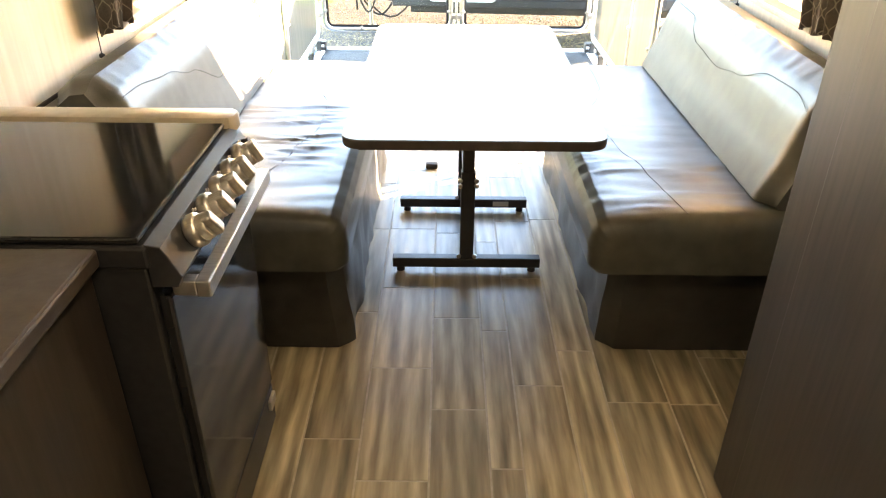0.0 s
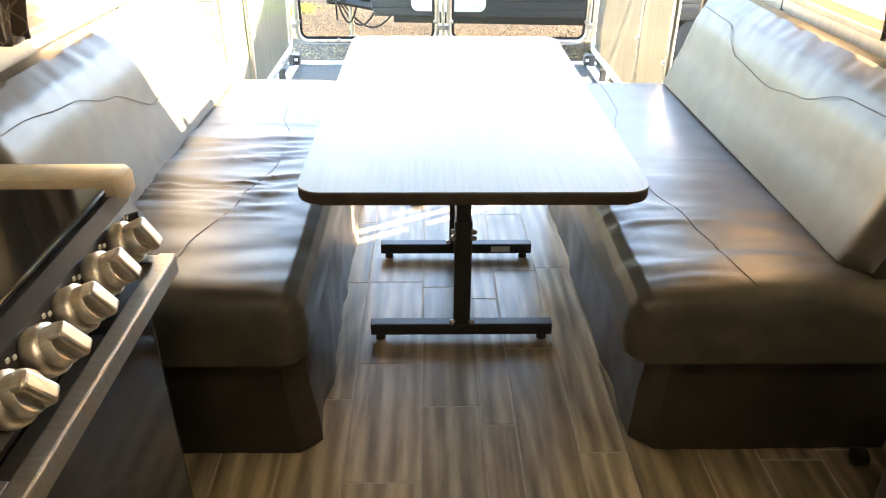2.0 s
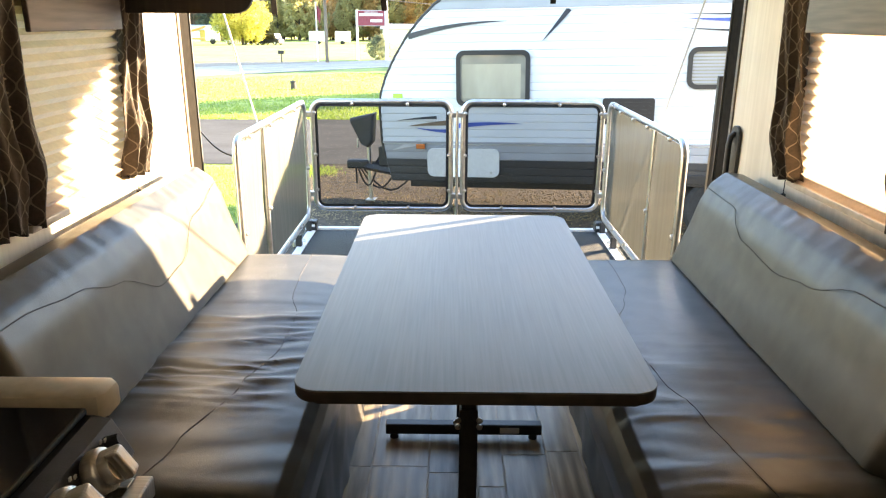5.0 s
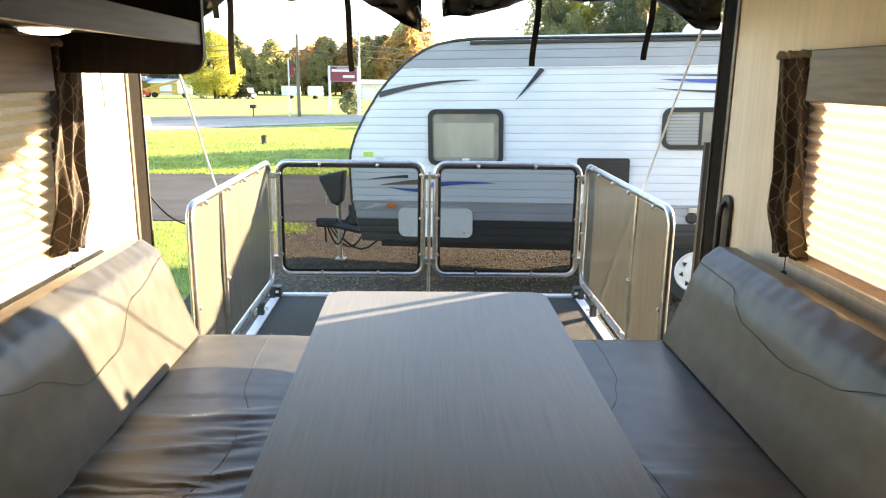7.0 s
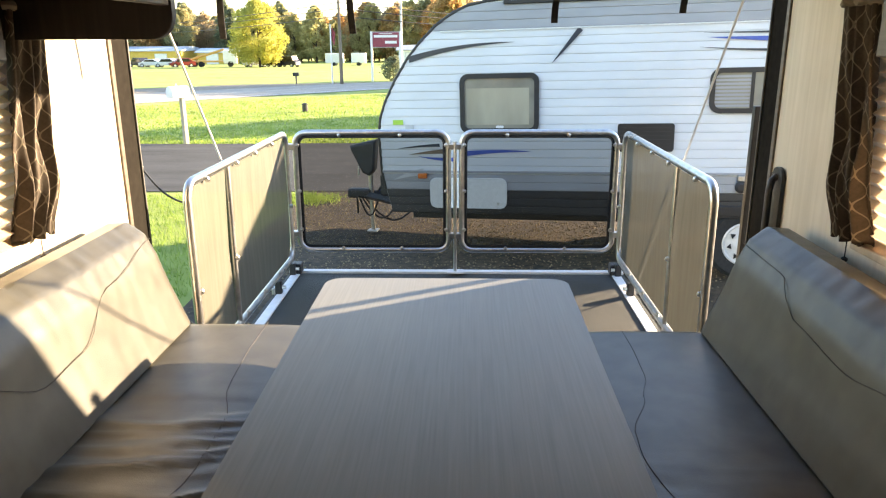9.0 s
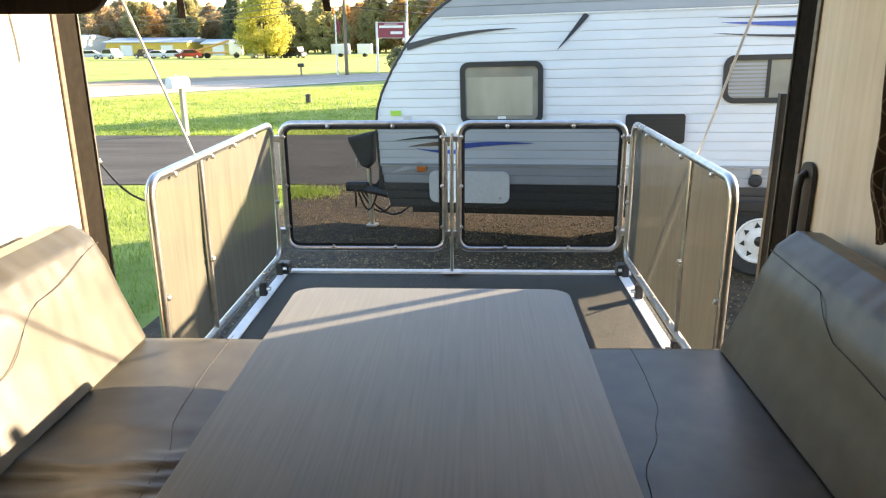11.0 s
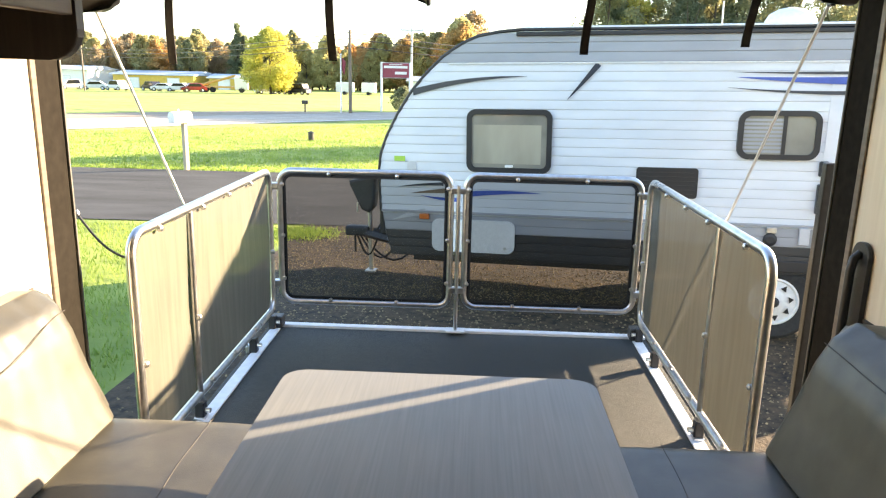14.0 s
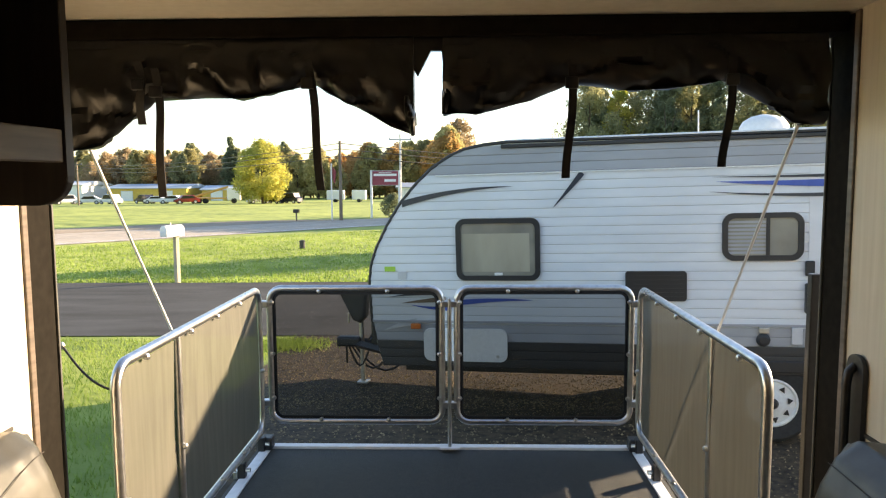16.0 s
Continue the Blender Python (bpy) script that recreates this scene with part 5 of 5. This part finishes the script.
def car(x, y, paint, tall, turn, label):
    c = thing("parked_car", (x, y, gz(y) - 0.03), turn, label, "car", "parked cars")
    side = ((-2.1, 0.35), (-2.15, 0.75), (-1.3, 0.9), (-0.75, 1.38 + tall), (0.9 + tall, 1.42 + tall), (1.6, 0.98 + tall * 0.4), (2.15, 0.92), (2.2, 0.35))
    part("body", prism(bmesh.new(), side, lambda u, v, d: (u, -0.85 + d, v), 1.7, 0.06), PAINTS[paint], c, smooth=True)
    glass = ((-1.12, 0.95), (-0.7, 1.32 + tall), (0.8 + tall, 1.34 + tall), (1.35, 0.98))
    part("window", prism(bmesh.new(), glass, lambda u, v, d: (u, -0.87 + d, v), 1.74, 0.02), GLOSS, c)
    for wx in (-1.35, 1.35):
        for s in (-1, 1):
            tyre = part("wheel", lathe(bmesh.new(), ((0.2, -0.1), (0.33, -0.1), (0.34, 0.1), (0.2, 0.1)), pose(wx, s * 0.8, 0.34, 90), 16), TYRE, c)
            part("rim", lathe(bmesh.new(), ((0.2, -0.11), (0.2, 0.11)), pose(wx, s * 0.8, 0.34, 90), 12), SILVER, tyre)
    return c


rng = random.Random(8)
for k, (x, paint, tall) in enumerate(((-71, 0, 0.3), (-66.5, 0, 0.1), (-62.4, 0, 0.35), (-58.6, 1, 0.25), (-55.5, 0, 0.0), (-52.2, 0, 0.1), (-49.0, 2, 0.15), (-33.2, 1, 0.1), (-30.2, 1, 0.45), (-36.5, 0, 0.0))):
    car(x, 132 + rng.uniform(-3, 3), paint, tall, rng.uniform(-50, 50), ("white", "black", "red", "grey")[paint] + " car parked in the yard across the road")
tk = thing("flatbed_truck", (-45, 134, gz(134) - 0.03), 15, label="white and orange flatbed truck parked in the yard", category="truck")
part("cab", boxed((2.0, -1.1, 0.5), (4.4, 1.1, 2.9), 0.2), WHITE, tk)
part("bed", boxed((-4.2, -1.1, 0.8), (1.9, 1.1, 1.1), 0.05), TRUCKPAINT, tk)
part("boom", rod(bmesh.new(), (-4.0, 0, 1.2), (2.2, 0, 3.0), 0.22), TRUCKPAINT, tk)
for wx in (-3, -1.8, 3.2):
    part("wheel", lathe(bmesh.new(), ((0.2, -1.1), (0.5, -1.1), (0.5, 1.1), (0.2, 1.1)), pose(wx, 0, 0.5, 90), 16), TYRE, tk)
for x, w in ((-24, 3.2), (-19.5, 2.6)):
    v = thing("box_trailer", (x, 140, gz(140) - 0.03), label="pale utility trailer parked far across the road", category="trailer", group="far trailers")
    part("box", boxed((-w / 2, -1, 0.5), (w / 2, 1, 2.3), 0.1), WHITE, v)
    part("wheel", lathe(bmesh.new(), ((0.15, -1.0), (0.35, -1.0), (0.35, 1.0), (0.15, 1.0)), pose(0, 0, 0.35, 90), 14), TYRE, v)


# ---- trees ----
def crown_mesh(name, mat, h, w, count, leaf, seed, conifer=False, base=0.22):
    """Many small leaf clumps gathered on a set of limbs' ends, with gaps between."""
    r = random.Random(seed)
    lobes = []
    for k in range(100):
        t = r.uniform(base, 0.98)
        wide = (1 - t) * 1.1 + 0.05 if conifer else math.sin(math.pi * min(0.97, (t - base) / (1 - base) * 0.8 + 0.16))
        a, q = r.uniform(0, 6.28), math.sqrt(r.random()) * 0.85
        lobes.append((Vector((math.cos(a) * q * w / 2 * wide, math.sin(a) * q * w / 2 * wide, t * h)), w * r.uniform(0.08, 0.16) * (0.5 + 0.5 * wide)))
    vs, fs = [], []
    for k in range(count):
        c, rad = lobes[k % len(lobes)]
        d = Vector((r.gauss(0, 1), r.gauss(0, 1), r.gauss(0, 0.8)))
        d = d.normalized() * rad * r.uniform(0.45, 1.1)
        p = c + d
        e1 = Vector((r.gauss(0, 1), r.gauss(0, 1), r.gauss(0, 1))).normalized()
        e2 = e1.cross(Vector((r.gauss(0, 1), r.gauss(0, 1), r.gauss(0, 1)))).normalized()
        s = leaf * r.uniform(0.5, 1.3)
        n = len(vs)
        vs += [p + e1 * s, p + e2 * s * 0.6, p - e1 * s, p - e2 * s * 0.6]
        fs.append((n, n + 1, n + 2, n + 3))
    m = bpy.data.meshes.new(name)
    m.from_pydata(vs, [], fs)
    m.materials.append(mat)
    return m


def trunk_mesh(h, w, seed):
    r = random.Random(seed)
    bm = bmesh.new()
    rod(bm, (0, 0, -0.2), (0, 0, h * 0.85), h * 0.022, h * 0.004, 8)
    for k in range(8):
        z, a = h * r.uniform(0.2, 0.6), r.uniform(0, 6.28)
        rod(bm, (0, 0, z), (math.cos(a) * w * 0.35, math.sin(a) * w * 0.35, z + h * r.uniform(0.12, 0.28)), h * 0.009, h * 0.002, 5)
    return finish("trunk", bm, BARK)


def make_tree(kind_name, label, h, w, mat, count, leaf, seed, conifer=False):
    t = thing("tree", (0, 0, 0), label=label, category="tree", group=kind_name)
    for nm, me in (("trunk", trunk_mesh(h, w, seed)), ("crown", crown_mesh("crown", mat, h, w, count, leaf, seed, conifer, 0.1))):
        ob = new(nm, me)
        ob.parent = t
    return t


def place(t, x, y, s, turn):
    return copy_thing(t, pose(x, y, gz(y) - 0.05, 0, 0, turn) @ Matrix.Diagonal((s, s, s * 1.0, 1)))


yellow = make_tree("yard trees", "broad yellow-green autumn tree in the yard", 10.6, 11.0, LEAF_YELLOW, 22000, 0.17, 1)
yellow.matrix_basis = pose(-34.2, 126, gz(126) - 0.05)
KINDS = [
    make_tree("woodland trees", "tall green broadleaf tree at the wood's edge", 15, 9, LEAF_GREEN, 9000, 0.3, 2),
    make_tree("woodland trees", "orange autumn tree at the wood's edge", 14, 9, LEAF_ORANGE, 9000, 0.3, 3),
    make_tree("woodland trees", "brown half-bare autumn tree at the wood's edge", 14, 9, LEAF_BROWN, 6500, 0.27, 4),
    make_tree("woodland trees", "dark pine standing in the far wood", 17, 7.5, LEAF_PINE, 8000, 0.3, 5, True),
    make_tree("woodland trees", "olive-yellow autumn tree at the wood's edge", 13, 8.5, LEAF_OLIVE, 8000, 0.3, 6),
]
for i, t in enumerate(KINDS):
    t.matrix_basis = pose(-112 + 9 * i, 215 + 4 * i, gz(215) - 0.05)
rng = random.Random(21)
for k in range(190):
    u = k / 190
    d = rng.uniform(188, 240)
    lean = -0.66 + 0.66 * u + rng.uniform(-0.012, 0.012)
    x, y = d * lean, d + 1.75
    kind_i = rng.choice((1, 2, 2, 2, 4)) if lean < -0.42 else rng.choice((2, 0, 2, 4, 0, 3)) if lean < -0.2 else rng.choice((4, 1, 2, 4, 2, 1))
    s = rng.uniform(0.72, 1.05) * (1 if lean < -0.14 else max(0.4, 1 + (lean + 0.14) * 4.5))
    place(KINDS[kind_i], x, y, s, rng.uniform(0, 360))
for k in range(60):
    d = rng.uniform(190, 250)
    lean = 0.0 + 1.0 * k / 60
    place(KINDS[rng.choice((0, 3, 1, 0))], d * lean, d, rng.uniform(0.45, 0.8), rng.uniform(0, 360))
near_tree = make_tree("trees behind the trailer", "green broadleaf tree standing behind the trailer", 11, 6.5, LEAF_GREEN, 26000, 0.1, 7)
near_tree.matrix_basis = pose(10.6, 62, gz(62) - 0.05)
pine = make_tree("trees behind the trailer", "dark green spruce behind the trailer", 12.0, 6.5, LEAF_PINE, 26000, 0.1, 9, True)
pine.matrix_basis = pose(20.5, 62, gz(62) - 0.05)
ytree = make_tree("trees behind the trailer", "yellowing tree between green ones behind the trailer", 10.5, 5.0, LEAF_YELLOW, 16000, 0.1, 10)
ytree.matrix_basis = pose(13.4, 64, gz(64) - 0.05)
# the trees at (29, 41) and (33, 44) are unseen, added to shade the lawn
for x, y, s, t in ((11.4, 64, 0.94, pine), (14.6, 66, 1.04, near_tree), (16.6, 61, 0.96, pine), (18.8, 62, 1.04, near_tree), (19.8, 65, 1.1, near_tree), (29, 41, 1.15, near_tree), (33, 44, 1.2, near_tree), (12.2, 66, 1.0, near_tree), (15.6, 63, 0.98, near_tree), (17.6, 65, 1.02, near_tree), (22.5, 60, 1.05, near_tree), (24.5, 63, 1.08, pine), (27, 60, 1.1, near_tree), (30, 62, 1.1, pine), (34, 60, 1.1, near_tree)):
    place(t, x, y, s, 50 * x)
bush = thing("bush", (-5.4, 60.2, gz(60.2) - 0.05), label="round dark evergreen bush beside the sign", category="bush")
ob = new("foliage", crown_mesh("bush", LEAF_PINE, 1.9, 2.3, 2600, 0.09, 15, False, 0.05))
ob.parent = bush
ob = new("stem", trunk_mesh(1.6, 1.5, 3))
ob.parent = bush


# ---- floor planks ----
EDGES = (-0.90, -0.72, -0.56, -0.38, -0.224, -0.062, 0.133, 0.298, 0.388, 0.542, 0.662, 0.85, 1.0, 1.16, 1.29, 1.40)
JOINTS = {-0.062: 1.87, 0.133: 1.68, 0.298: 2.07, 0.388: 1.79, 0.542: 1.966}
rng = random.Random(4)
for x0, x1 in zip(EDGES, EDGES[1:]):
    y = JOINTS.get(x0, 1.6 + rng.random() * 0.6)
    cuts = [y]
    while cuts[-1] < 3.9:
        cuts.append(cuts[-1] + rng.choice((0.465, 0.62, 0.93)))
    while cuts[0] > 0.6:
        cuts.insert(0, cuts[0] - rng.choice((0.465, 0.62, 0.93)))
    for a, b in zip(cuts, cuts[1:]):
        b = min(b, 3.92)
        if b - a > 0.02:
            g = 0.0028
            ob = part("plank", boxed((x0 + g, a + g, -0.004), (x1 - g, b - g, 0.0), 0.0008, 1), PLANK, floor)
